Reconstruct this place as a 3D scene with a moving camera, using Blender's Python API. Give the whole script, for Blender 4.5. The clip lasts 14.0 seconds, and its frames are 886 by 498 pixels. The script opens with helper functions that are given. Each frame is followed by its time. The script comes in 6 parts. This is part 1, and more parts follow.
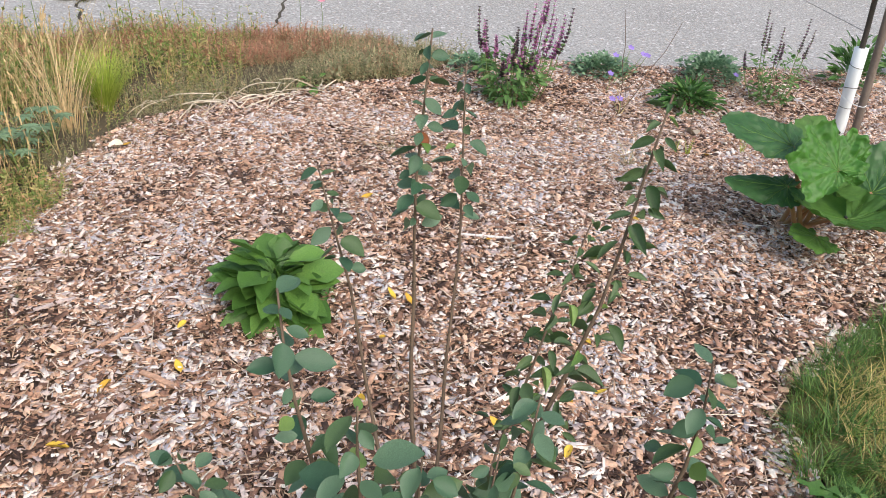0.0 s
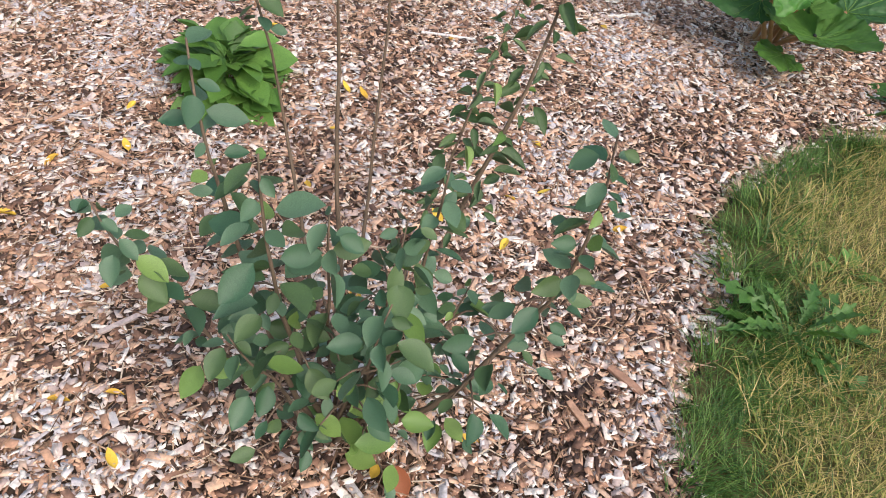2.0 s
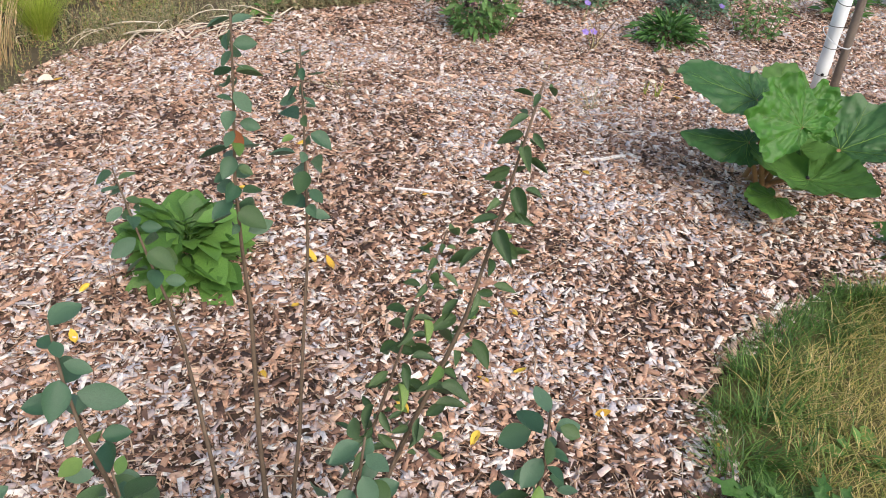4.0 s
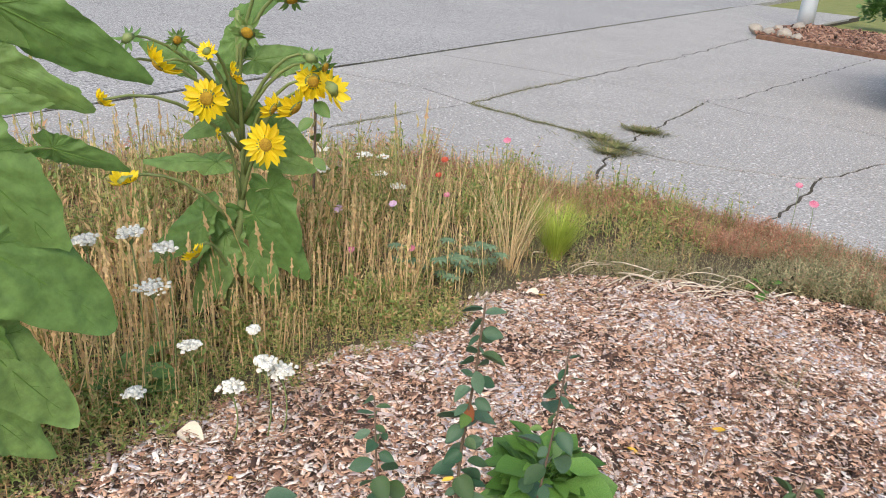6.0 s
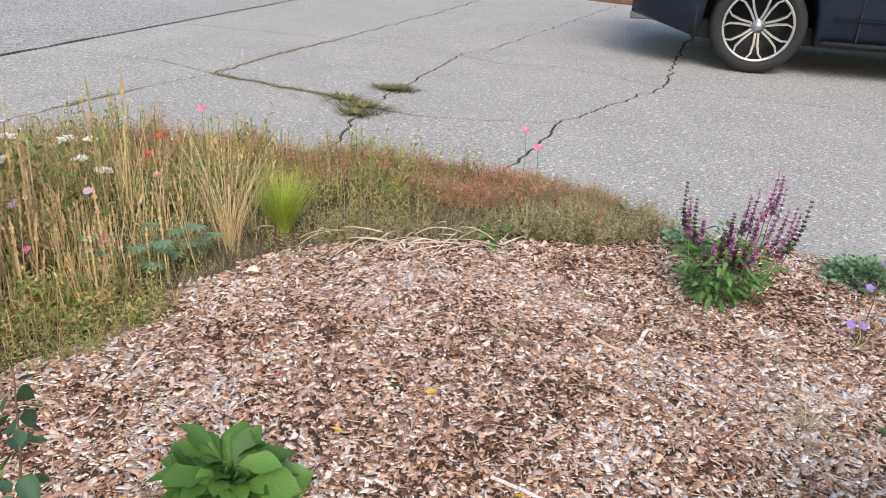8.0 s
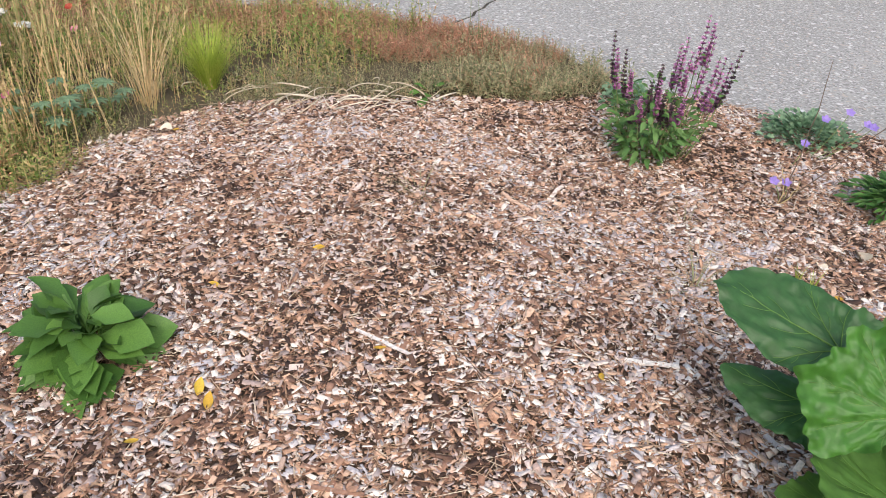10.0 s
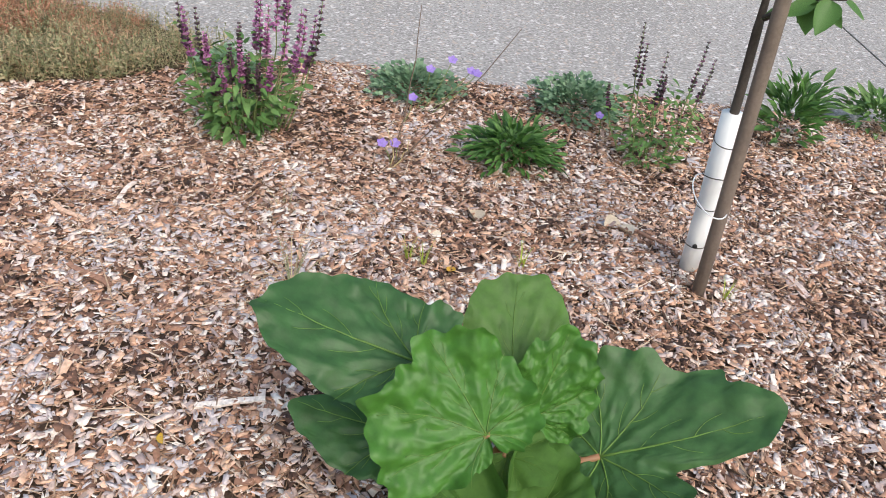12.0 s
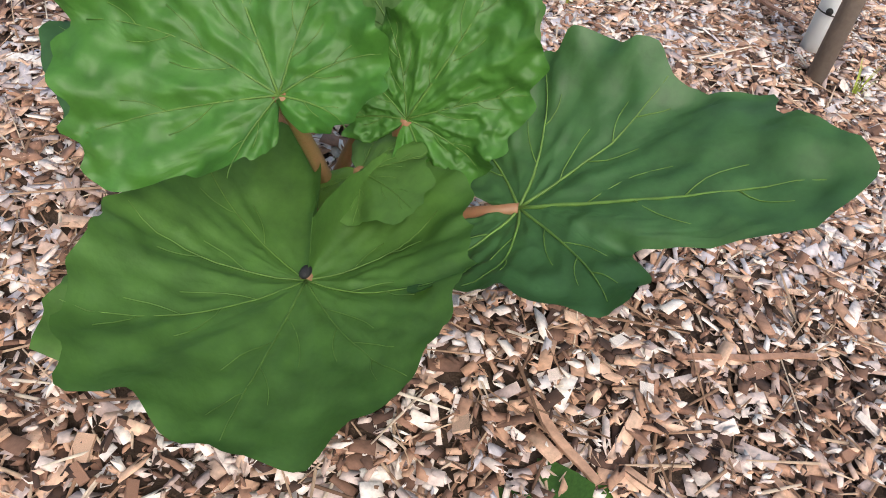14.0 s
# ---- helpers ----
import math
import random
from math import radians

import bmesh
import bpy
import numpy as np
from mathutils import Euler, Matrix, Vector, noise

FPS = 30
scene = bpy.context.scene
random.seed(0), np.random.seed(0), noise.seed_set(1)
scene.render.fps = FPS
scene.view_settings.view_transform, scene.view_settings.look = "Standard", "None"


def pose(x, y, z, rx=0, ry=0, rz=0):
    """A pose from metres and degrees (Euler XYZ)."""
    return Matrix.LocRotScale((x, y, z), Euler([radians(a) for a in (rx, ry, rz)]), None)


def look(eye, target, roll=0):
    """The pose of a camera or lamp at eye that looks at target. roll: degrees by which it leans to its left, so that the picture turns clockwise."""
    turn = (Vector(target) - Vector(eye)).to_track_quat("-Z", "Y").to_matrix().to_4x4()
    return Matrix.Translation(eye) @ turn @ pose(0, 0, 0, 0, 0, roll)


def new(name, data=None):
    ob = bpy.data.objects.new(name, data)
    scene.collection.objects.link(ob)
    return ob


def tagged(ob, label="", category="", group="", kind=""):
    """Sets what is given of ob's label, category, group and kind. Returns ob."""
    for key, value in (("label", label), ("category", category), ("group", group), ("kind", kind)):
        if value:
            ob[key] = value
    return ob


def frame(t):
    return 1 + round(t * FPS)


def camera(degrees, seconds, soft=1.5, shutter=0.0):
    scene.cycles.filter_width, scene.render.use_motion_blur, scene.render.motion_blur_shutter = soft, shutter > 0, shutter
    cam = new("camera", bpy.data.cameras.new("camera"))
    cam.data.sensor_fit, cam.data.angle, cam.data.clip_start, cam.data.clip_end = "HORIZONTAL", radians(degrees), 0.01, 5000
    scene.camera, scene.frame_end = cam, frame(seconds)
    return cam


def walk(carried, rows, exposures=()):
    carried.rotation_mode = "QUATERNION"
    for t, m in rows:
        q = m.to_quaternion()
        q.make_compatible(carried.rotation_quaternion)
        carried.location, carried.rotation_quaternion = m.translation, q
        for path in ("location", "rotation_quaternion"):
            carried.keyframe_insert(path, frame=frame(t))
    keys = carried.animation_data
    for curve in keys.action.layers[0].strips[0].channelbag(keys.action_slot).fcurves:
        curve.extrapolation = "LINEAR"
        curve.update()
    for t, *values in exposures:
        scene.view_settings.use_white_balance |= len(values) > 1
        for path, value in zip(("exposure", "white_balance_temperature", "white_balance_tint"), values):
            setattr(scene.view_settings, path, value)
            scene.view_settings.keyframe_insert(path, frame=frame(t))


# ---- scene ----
cam = camera(58.0, 14.0, soft=0.9)
PATH = [
    (0.0, (-0.48, -3.681, 1.483), (-0.326, -1.867, 0.438), 3.6),
    (0.5, (-0.399, -3.716, 1.453), (-0.219, -2.006, 0.247), 4.8),
    (1.0, (-0.375, -3.741, 1.442), (-0.201, -2.102, 0.141), 5.7),
    (1.5, (-0.375, -3.747, 1.432), (-0.184, -2.166, 0.064), 7.2),
    (2.0, (-0.366, -3.753, 1.43), (-0.161, -2.209, 0.021), 8.2),
    (2.2, (-0.366, -3.753, 1.43), (-0.159, -2.225, 0.004), 8.5),
    (4.3, (-0.191, -3.42, 1.551), (-0.085, -1.643, 0.436), 3.1),
    (4.5, (-0.181, -3.392, 1.563), (-0.162, -1.557, 0.542), 4.0),
    (4.8, (-0.165, -3.365, 1.594), (-0.317, -1.493, 0.655), 3.6),
    (5.0, (-0.162, -3.351, 1.603), (-0.495, -1.475, 0.719), 3.0),
    (5.2, (-0.102, -3.357, 1.629), (-0.66, -1.525, 0.77), 2.6),
    (5.5, (-0.014, -3.336, 1.63), (-0.913, -1.642, 0.774), 3.9),
    (6.0, (0.134, -3.309, 1.649), (-1.07, -1.78, 0.857), 4.1),
    (6.5, (0.222, -3.28, 1.666), (-1.048, -1.777, 0.933), 2.8),
    (7.0, (0.297, -3.188, 1.643), (-0.8, -1.549, 0.924), 2.5),
    (7.5, (0.373, -3.024, 1.614), (-0.461, -1.236, 0.897), 1.3),
    (8.0, (0.382, -2.878, 1.586), (-0.392, -1.116, 0.745), 2.9),
    (8.2, (0.391, -2.847, 1.57), (-0.351, -1.122, 0.627), 3.2),
    (10.3, (0.819, -2.596, 1.503), (0.082, -1.005, 0.345), 2.1),
    (10.5, (0.853, -2.561, 1.489), (0.257, -0.911, 0.333), 2.5),
    (10.7, (0.899, -2.518, 1.511), (0.434, -0.836, 0.342), 2.8),
    (11.0, (0.884, -2.43, 1.423), (0.6, -0.688, 0.284), 3.7),
    (11.5, (0.918, -2.233, 1.373), (0.828, -0.464, 0.247), 6.1),
    (12.0, (1.004, -2.096, 1.356), (1.012, -0.349, 0.191), 6.5),
    (12.5, (1.153, -1.962, 1.321), (0.962, -0.255, 0.112), 11.2),
    (13.0, (1.279, -1.865, 1.186), (1.02, -0.365, -0.26), 11.7),
    (13.2, (1.304, -1.834, 1.106), (1.042, -0.402, -0.408), 11.3),
    (13.5, (1.326, -1.789, 0.992), (1.057, -0.374, -0.536), 10.8),
    (14.0, (1.383, -1.712, 0.822), (1.109, -0.261, -0.672), 10.4),
]
walk(cam, [(t, look(eye, target, roll)) for t, eye, target, roll in PATH],
     [(0.0, 0.56), (1.0, 0.62), (2.2, 0.60), (4.3, 0.50), (7.0, 0.45), (14.0, 0.45)])

# ---------- sky and sun ----------
world = bpy.data.worlds.new("sky")
world.use_nodes = True
scene.world = world
_wn = world.node_tree.nodes
_sky = _wn.new("ShaderNodeTexSky")
_sky.sky_type = 'NISHITA'
_sky.sun_disc = False
_sky.sun_elevation, _sky.sun_rotation = radians(48), radians(150)
_sky.air_density, _sky.dust_density = 1.6, 4.0
world.node_tree.links.new(_sky.outputs[0], _wn["Background"].inputs[0])
_wn["Background"].inputs[1].default_value = 0.13
sun = new("sun", bpy.data.lights.new("sun", 'SUN'))
sun.data.energy, sun.data.angle, sun.data.color = 1.25, radians(36), (1.0, 0.97, 0.94)
sun.matrix_world = look((0.6 * 8, -1.04 * 8, 9.5), (0, 0, 0))
scene.view_settings.exposure = 0.50


# ---------- materials ----------
def node_mat(name):
    m = bpy.data.materials.new(name)
    m.use_nodes = True
    nt = m.node_tree
    return m, nt, nt.nodes["Principled BSDF"]


def ramp_node(nt, stops, interp='LINEAR'):
    r = nt.nodes.new("ShaderNodeValToRGB")
    r.color_ramp.interpolation = interp
    els = r.color_ramp.elements
    while len(els) < len(stops):
        els.new(0.5)
    for e, (p, c) in zip(els, stops):
        e.position, e.color = p, (*c, 1)
    return r


def noise_node(nt, scale, detail=4, rough=0.55):
    tc = nt.nodes.new("ShaderNodeTexCoord")
    n = nt.nodes.new("ShaderNodeTexNoise")
    n.inputs["Scale"].default_value, n.inputs["Detail"].default_value, n.inputs["Roughness"].default_value = scale, detail, rough
    nt.links.new(tc.outputs["Object"], n.inputs["Vector"])
    return n


def mixc(nt, fac, a, b, mode='MIX'):
    n = nt.nodes.new("ShaderNodeMix")
    n.data_type, n.blend_type = 'RGBA', mode
    for sock, v in ((0, fac), (6, a), (7, b)):
        if hasattr(v, "is_output"):
            nt.links.new(v, n.inputs[sock])
        elif isinstance(v, tuple):
            n.inputs[sock].default_value = (*v, 1)
        else:
            n.inputs[sock].default_value = v
    return n.outputs[2]


def bump(nt, bsdf, height, strength, dist=0.01):
    b = nt.nodes.new("ShaderNodeBump")
    b.inputs["Strength"].default_value, b.inputs["Distance"].default_value = strength, dist
    nt.links.new(height, b.inputs["Height"])
    nt.links.new(b.outputs[0], bsdf.inputs["Normal"])


def surface_mat(name, stops, scale, fine, rough=0.85, strength=0.5, metal=0.0, specks=None, dist=0.01):
    """Two scales of noise through a colour ramp, and fine relief."""
    m, nt, b = node_mat(name)
    n1, n2 = noise_node(nt, scale), noise_node(nt, fine, 6, 0.7)
    add = nt.nodes.new("ShaderNodeMath")
    add.operation = 'MULTIPLY_ADD'
    add.inputs[1].default_value = 0.55
    nt.links.new(n1.outputs[0], add.inputs[0])
    half = nt.nodes.new("ShaderNodeMath")
    half.operation = 'MULTIPLY'
    half.inputs[1].default_value = 0.45
    nt.links.new(n2.outputs[0], half.inputs[0])
    nt.links.new(half.outputs[0], add.inputs[2])
    r = ramp_node(nt, stops)
    nt.links.new(add.outputs[0], r.inputs[0])
    col = r.outputs[0]
    if specks:
        for sc, lo, hi, c in specks:
            v = noise_node(nt, sc, 1, 0.4)
            rr = ramp_node(nt, [(lo, (0, 0, 0)), (hi, (1, 1, 1))])
            nt.links.new(v.outputs[0], rr.inputs[0])
            col = mixc(nt, rr.outputs[0], col, c)
    nt.links.new(col, b.inputs["Base Color"])
    b.inputs["Roughness"].default_value, b.inputs["Metallic"].default_value = rough, metal
    bump(nt, b, n2.outputs[0], strength, dist)
    return m


def piece_mat(name, stops, rough=0.8, fine=60.0, strength=0.4, per='island', translucent=0.0, vary=0.25, patches=None):
    """Every piece takes its own colour from the ramp; fine grain runs over it."""
    m, nt, b = node_mat(name)
    if per == 'island':
        src = nt.nodes.new("ShaderNodeNewGeometry").outputs["Random Per Island"]
    else:
        src = nt.nodes.new("ShaderNodeObjectInfo").outputs["Random"]
    r = ramp_node(nt, stops)
    if patches:           # weathered and fresh patches, metres across
        pn = noise_node(nt, patches[0], 3, 0.6)
        ma = nt.nodes.new("ShaderNodeMath")
        ma.operation = 'MULTIPLY_ADD'
        ma.inputs[1].default_value = patches[1]
        ma.use_clamp = True
        nt.links.new(pn.outputs[0], ma.inputs[0])
        sb = nt.nodes.new("ShaderNodeMath")
        sb.operation = 'SUBTRACT'
        sb.inputs[1].default_value = patches[1] * 0.5
        nt.links.new(src, sb.inputs[0])
        nt.links.new(sb.outputs[0], ma.inputs[2])
        src = ma.outputs[0]
    nt.links.new(src, r.inputs[0])
    n = noise_node(nt, fine, 4, 0.6)
    g = ramp_node(nt, [(0.3, (1 - vary,) * 3), (0.7, (1 + vary,) * 3)])
    nt.links.new(n.outputs[0], g.inputs[0])
    col = mixc(nt, 1.0, r.outputs[0], g.outputs[0], 'MULTIPLY')
    nt.links.new(col, b.inputs["Base Color"])
    b.inputs["Roughness"].default_value = rough
    bump(nt, b, n.outputs[0], strength, 0.002 if strength < 0.9 else 0.009)
    if translucent:
        tr = nt.nodes.new("ShaderNodeBsdfTranslucent")
        nt.links.new(col, tr.inputs[0])
        mx = nt.nodes.new("ShaderNodeMixShader")
        mx.inputs[0].default_value = translucent
        nt.links.new(b.outputs[0], mx.inputs[1])
        nt.links.new(tr.outputs[0], mx.inputs[2])
        nt.links.new(mx.outputs[0], nt.nodes["Material Output"].inputs[0])
    return m


def leaf_mat(name, a, b_, rough=0.5, per='object', trans=0.22, fine=40.0, relief=0.35):
    mid = tuple((x + y) / 2 for x, y in zip(a, b_))
    return piece_mat(name, [(0.0, a), (0.5, mid), (1.0, b_)], rough, fine, relief, per, trans, 0.22)


CHIP_STOPS = [(0.0, (0.055, 0.030, 0.023)), (0.12, (0.14, 0.075, 0.053)), (0.26, (0.34, 0.185, 0.126)), (0.40, (0.56, 0.335, 0.227)),
              (0.55, (0.74, 0.50, 0.368)), (0.64, (0.40, 0.31, 0.300)), (0.76, (0.79, 0.64, 0.579)), (0.90, (0.90, 0.82, 0.752)), (1.0, (0.56, 0.51, 0.537))]
M_CHIP = piece_mat("wood_chips", CHIP_STOPS, 0.85, 90.0, 0.6, 'island', 0.0, 0.3, patches=(2.2, 1.5))
M_CHIP_O = piece_mat("wood_chip_pieces", CHIP_STOPS[2:], 0.85, 90.0, 0.6, 'object', 0.0, 0.3)
M_MULCH = surface_mat("mulch_soil", [(0.25, (0.032, 0.019, 0.013)), (0.5, (0.08, 0.049, 0.033)), (0.75, (0.16, 0.104, 0.07))], 5, 90, 0.95, 1.0)
M_TWIG = piece_mat("mulch_fibres", [(0.0, (0.12, 0.065, 0.042)), (0.5, (0.32, 0.19, 0.12)), (0.8, (0.52, 0.37, 0.26)), (1.0, (0.66, 0.56, 0.46))], 0.9, 90, 0.3)
M_STRAW = piece_mat("straw", [(0.0, (0.52, 0.42, 0.30)), (1.0, (0.80, 0.72, 0.60))], 0.7, 60, 0.3, 'object')
M_CONC = surface_mat("exposed_aggregate_concrete", [(0.25, (0.25, 0.24, 0.23)), (0.5, (0.35, 0.337, 0.328)), (0.75, (0.445, 0.432, 0.422))], 1.3, 30, 0.9, 0.5,
                     specks=[(70, 0.56, 0.62, (0.53, 0.52, 0.515)), (58, 0.57, 0.63, (0.245, 0.235, 0.23)), (38, 0.64, 0.67, (0.48, 0.41, 0.36)), (26, 0.66, 0.69, (0.64, 0.63, 0.625))], dist=0.008)
M_ASPH = surface_mat("worn_asphalt", [(0.3, (0.27, 0.265, 0.265)), (0.5, (0.335, 0.33, 0.33)), (0.7, (0.40, 0.395, 0.39))], 0.5, 28, 0.9, 0.4,
                     specks=[(45, 0.58, 0.62, (0.56, 0.55, 0.54)), (40, 0.59, 0.63, (0.17, 0.16, 0.16))], dist=0.005)
M_JOINT = surface_mat("joint_dirt", [(0.3, (0.03, 0.026, 0.02)), (0.7, (0.10, 0.085, 0.06))], 8, 60, 0.95, 0.8)
M_SOIL = surface_mat("meadow_soil", [(0.3, (0.05, 0.04, 0.025)), (0.5, (0.11, 0.085, 0.05)), (0.7, (0.17, 0.14, 0.08))], 6, 60, 0.95, 1.0)
M_LAWNSOIL = surface_mat("lawn_thatch", [(0.3, (0.05, 0.055, 0.015)), (0.55, (0.14, 0.12, 0.04)), (0.75, (0.26, 0.20, 0.08))], 4, 60, 0.95, 0.9)
M_GRASSG = piece_mat("lush_blades", [(0.0, (0.03, 0.085, 0.012)), (0.6, (0.085, 0.19, 0.03)), (1.0, (0.22, 0.34, 0.08))], 0.5, 30, 0.1, 'island', 0.3)
M_GRASS = piece_mat("lawn_blades", [(0.0, (0.08, 0.14, 0.02)), (0.25, (0.20, 0.25, 0.05)), (0.5, (0.38, 0.33, 0.09)), (0.75, (0.52, 0.41, 0.15)), (1.0, (0.62, 0.48, 0.24))], 0.6, 30, 0.1, 'island', 0.25)
M_WEED = piece_mat("crack_weeds", [(0.0, (0.09, 0.13, 0.03)), (0.5, (0.20, 0.20, 0.07)), (1.0, (0.34, 0.27, 0.13))], 0.7, 30, 0.1, 'island', 0.15)
M_MEADOW = piece_mat("meadow_leaves", [(0.0, (0.17, 0.26, 0.06)), (0.35, (0.32, 0.40, 0.12)), (0.6, (0.50, 0.46, 0.18)), (0.82, (0.62, 0.46, 0.23)), (1.0, (0.58, 0.32, 0.18))], 0.7, 30, 0.1, 'island', 0.35)
M_COVER = piece_mat("grey_green_cover", [(0.0, (0.20, 0.22, 0.11)), (0.4, (0.36, 0.36, 0.20)), (0.75, (0.50, 0.43, 0.26)), (1.0, (0.54, 0.36, 0.24))], 0.75, 30, 0.1, 'island', 0.25)
M_RUST = piece_mat("rusty_cover", [(0.0, (0.36, 0.20, 0.12)), (0.4, (0.54, 0.26, 0.17)), (0.8, (0.62, 0.36, 0.25)), (1.0, (0.46, 0.38, 0.20))], 0.75, 30, 0.1, 'island', 0.25)
M_STALK = piece_mat("dry_stalks", [(0.0, (0.36, 0.38, 0.14)), (0.35, (0.56, 0.47, 0.23)), (0.7, (0.72, 0.55, 0.32)), (1.0, (0.60, 0.38, 0.23))], 0.7, 30, 0.1, 'island', 0.25)
M_HUSK = piece_mat("brown_husks", [(0.0, (0.62, 0.46, 0.22)), (0.5, (0.78, 0.60, 0.34)), (1.0, (0.70, 0.46, 0.27))], 0.75, 30, 0.1, 'island', 0.3)
M_GOLD = piece_mat("golden_grass", [(0.0, (0.60, 0.42, 0.21)), (1.0, (0.80, 0.63, 0.38))], 0.65, 30, 0.1, 'island', 0.15)
M_LIME = piece_mat("fine_green_grass", [(0.0, (0.30, 0.42, 0.05)), (1.0, (0.58, 0.64, 0.13))], 0.6, 30, 0.1, 'island', 0.25)
M_SHRUB = leaf_mat("shrub_leaf", (0.045, 0.115, 0.060), (0.125, 0.215, 0.130), 0.38)
M_SHRUBD = leaf_mat("dark_shrub_leaf", (0.050, 0.105, 0.040), (0.115, 0.185, 0.075), 0.45)
M_SHRUBY = leaf_mat("young_shrub_leaf", (0.13, 0.24, 0.06), (0.22, 0.34, 0.09), 0.45)
M_ROS = leaf_mat("rosette_leaf", (0.060, 0.150, 0.028), (0.15, 0.30, 0.06), 0.5)
M_RHUB = leaf_mat("rhubarb_leaf", (0.072, 0.172, 0.028), (0.098, 0.212, 0.040), 0.58, fine=30.0, relief=0.6)
M_RHUBY = leaf_mat("young_rhubarb_leaf", (0.062, 0.190, 0.028), (0.090, 0.232, 0.040), 0.5, fine=36.0, relief=0.6)
M_DAND = leaf_mat("dandelion_leaf", (0.04, 0.12, 0.02), (0.10, 0.22, 0.04), 0.5)
M_VEIN = leaf_mat("leaf_vein", (0.12, 0.24, 0.045), (0.16, 0.29, 0.06), 0.5)
M_RHUBD = leaf_mat("dark_rhubarb_leaf", (0.042, 0.122, 0.036), (0.062, 0.155, 0.046), 0.5, fine=30.0, relief=0.6)
M_PET = surface_mat("rhubarb_stalk", [(0.3, (0.22, 0.17, 0.06)), (0.7, (0.36, 0.15, 0.09))], 9, 60, 0.45, 0.2)
M_SUNL = leaf_mat("sunflower_leaf", (0.13, 0.25, 0.065), (0.22, 0.35, 0.11), 0.6, trans=0.32, fine=30.0, relief=0.6)
M_STEM = surface_mat("green_stem", [(0.3, (0.16, 0.22, 0.07)), (0.7, (0.25, 0.30, 0.12))], 12, 80, 0.6, 0.2)
M_BARK = surface_mat("shrub_bark", [(0.3, (0.10, 0.065, 0.045)), (0.7, (0.20, 0.14, 0.10))], 12, 120, 0.7, 0.4)
M_DBARK = surface_mat("young_tree_bark", [(0.3, (0.035, 0.028, 0.024)), (0.7, (0.085, 0.07, 0.06))], 14, 120, 0.8, 0.5)
M_STAKE = surface_mat("weathered_stake", [(0.3, (0.13, 0.10, 0.085)), (0.7, (0.23, 0.185, 0.155))], 10, 90, 0.75, 0.4)
M_GUARD = surface_mat("white_plastic", [(0.3, (0.78, 0.82, 0.86)), (0.7, (0.86, 0.89, 0.92))], 6, 50, 0.6, 0.05)
M_DARK = surface_mat("dark_rubber", [(0.3, (0.012, 0.012, 0.013)), (0.7, (0.024, 0.024, 0.025))], 10, 80, 0.75, 0.3)
M_YEL = piece_mat("yellow_petals", [(0.0, (0.86, 0.60, 0.006)), (1.0, (0.92, 0.72, 0.015))], 0.5, 40, 0.2, 'object', 0.25, 0.12)
M_DISC = surface_mat("sunflower_disc", [(0.3, (0.30, 0.15, 0.015)), (0.7, (0.66, 0.42, 0.03))], 60, 200, 0.9, 0.8)
M_YLEAF = piece_mat("fallen_yellow_leaf", [(0.0, (0.62, 0.36, 0.04)), (1.0, (0.80, 0.55, 0.07))], 0.6, 50, 0.3, 'object', 0.1)
M_WHITE = piece_mat("white_florets", [(0.0, (0.72, 0.70, 0.62)), (1.0, (0.88, 0.87, 0.83))], 0.7, 80, 0.3, 'island', 0.1)
M_PURP = piece_mat("purple_florets", [(0.0, (0.16, 0.05, 0.13)), (0.35, (0.44, 0.13, 0.34)), (1.0, (0.74, 0.38, 0.62))], 0.6, 60, 0.2, 'island', 0.1)
M_DPURP = piece_mat("spent_florets", [(0.0, (0.05, 0.035, 0.04)), (0.6, (0.11, 0.07, 0.075)), (1.0, (0.25, 0.08, 0.19))], 0.7, 60, 0.2, 'island')
M_VIOL = piece_mat("violet_petals", [(0.0, (0.30, 0.20, 0.62)), (1.0, (0.40, 0.28, 0.72))], 0.5, 60, 0.1, 'object', 0.2)
M_LILAC = piece_mat("lilac_petals", [(0.0, (0.58, 0.36, 0.55)), (1.0, (0.74, 0.56, 0.70))], 0.5, 60, 0.1, 'object', 0.2)
M_PINK = piece_mat("pink_petals", [(0.0, (0.60, 0.10, 0.22)), (1.0, (0.78, 0.36, 0.45))], 0.5, 60, 0.1, 'object', 0.2)
M_RED = piece_mat("red_petals", [(0.0, (0.45, 0.05, 0.03)), (1.0, (0.60, 0.12, 0.05))], 0.5, 60, 0.1, 'object', 0.2)
M_SALV = leaf_mat("salvia_leaf", (0.08, 0.19, 0.045), (0.17, 0.30, 0.095), 0.6, 'island')
M_BLUEG = leaf_mat("blue_green_leaf", (0.12, 0.24, 0.13), (0.28, 0.41, 0.26), 0.6, 'island')
M_DKG = leaf_mat("dark_green_leaf", (0.05, 0.14, 0.03), (0.11, 0.24, 0.055), 0.5, 'island')
M_LUP = leaf_mat("lupin_leaf", (0.17, 0.27, 0.15), (0.24, 0.35, 0.21), 0.6, 'island')
M_RED_L = leaf_mat("reddish_leaf", (0.30, 0.09, 0.04), (0.42, 0.16, 0.06), 0.6)


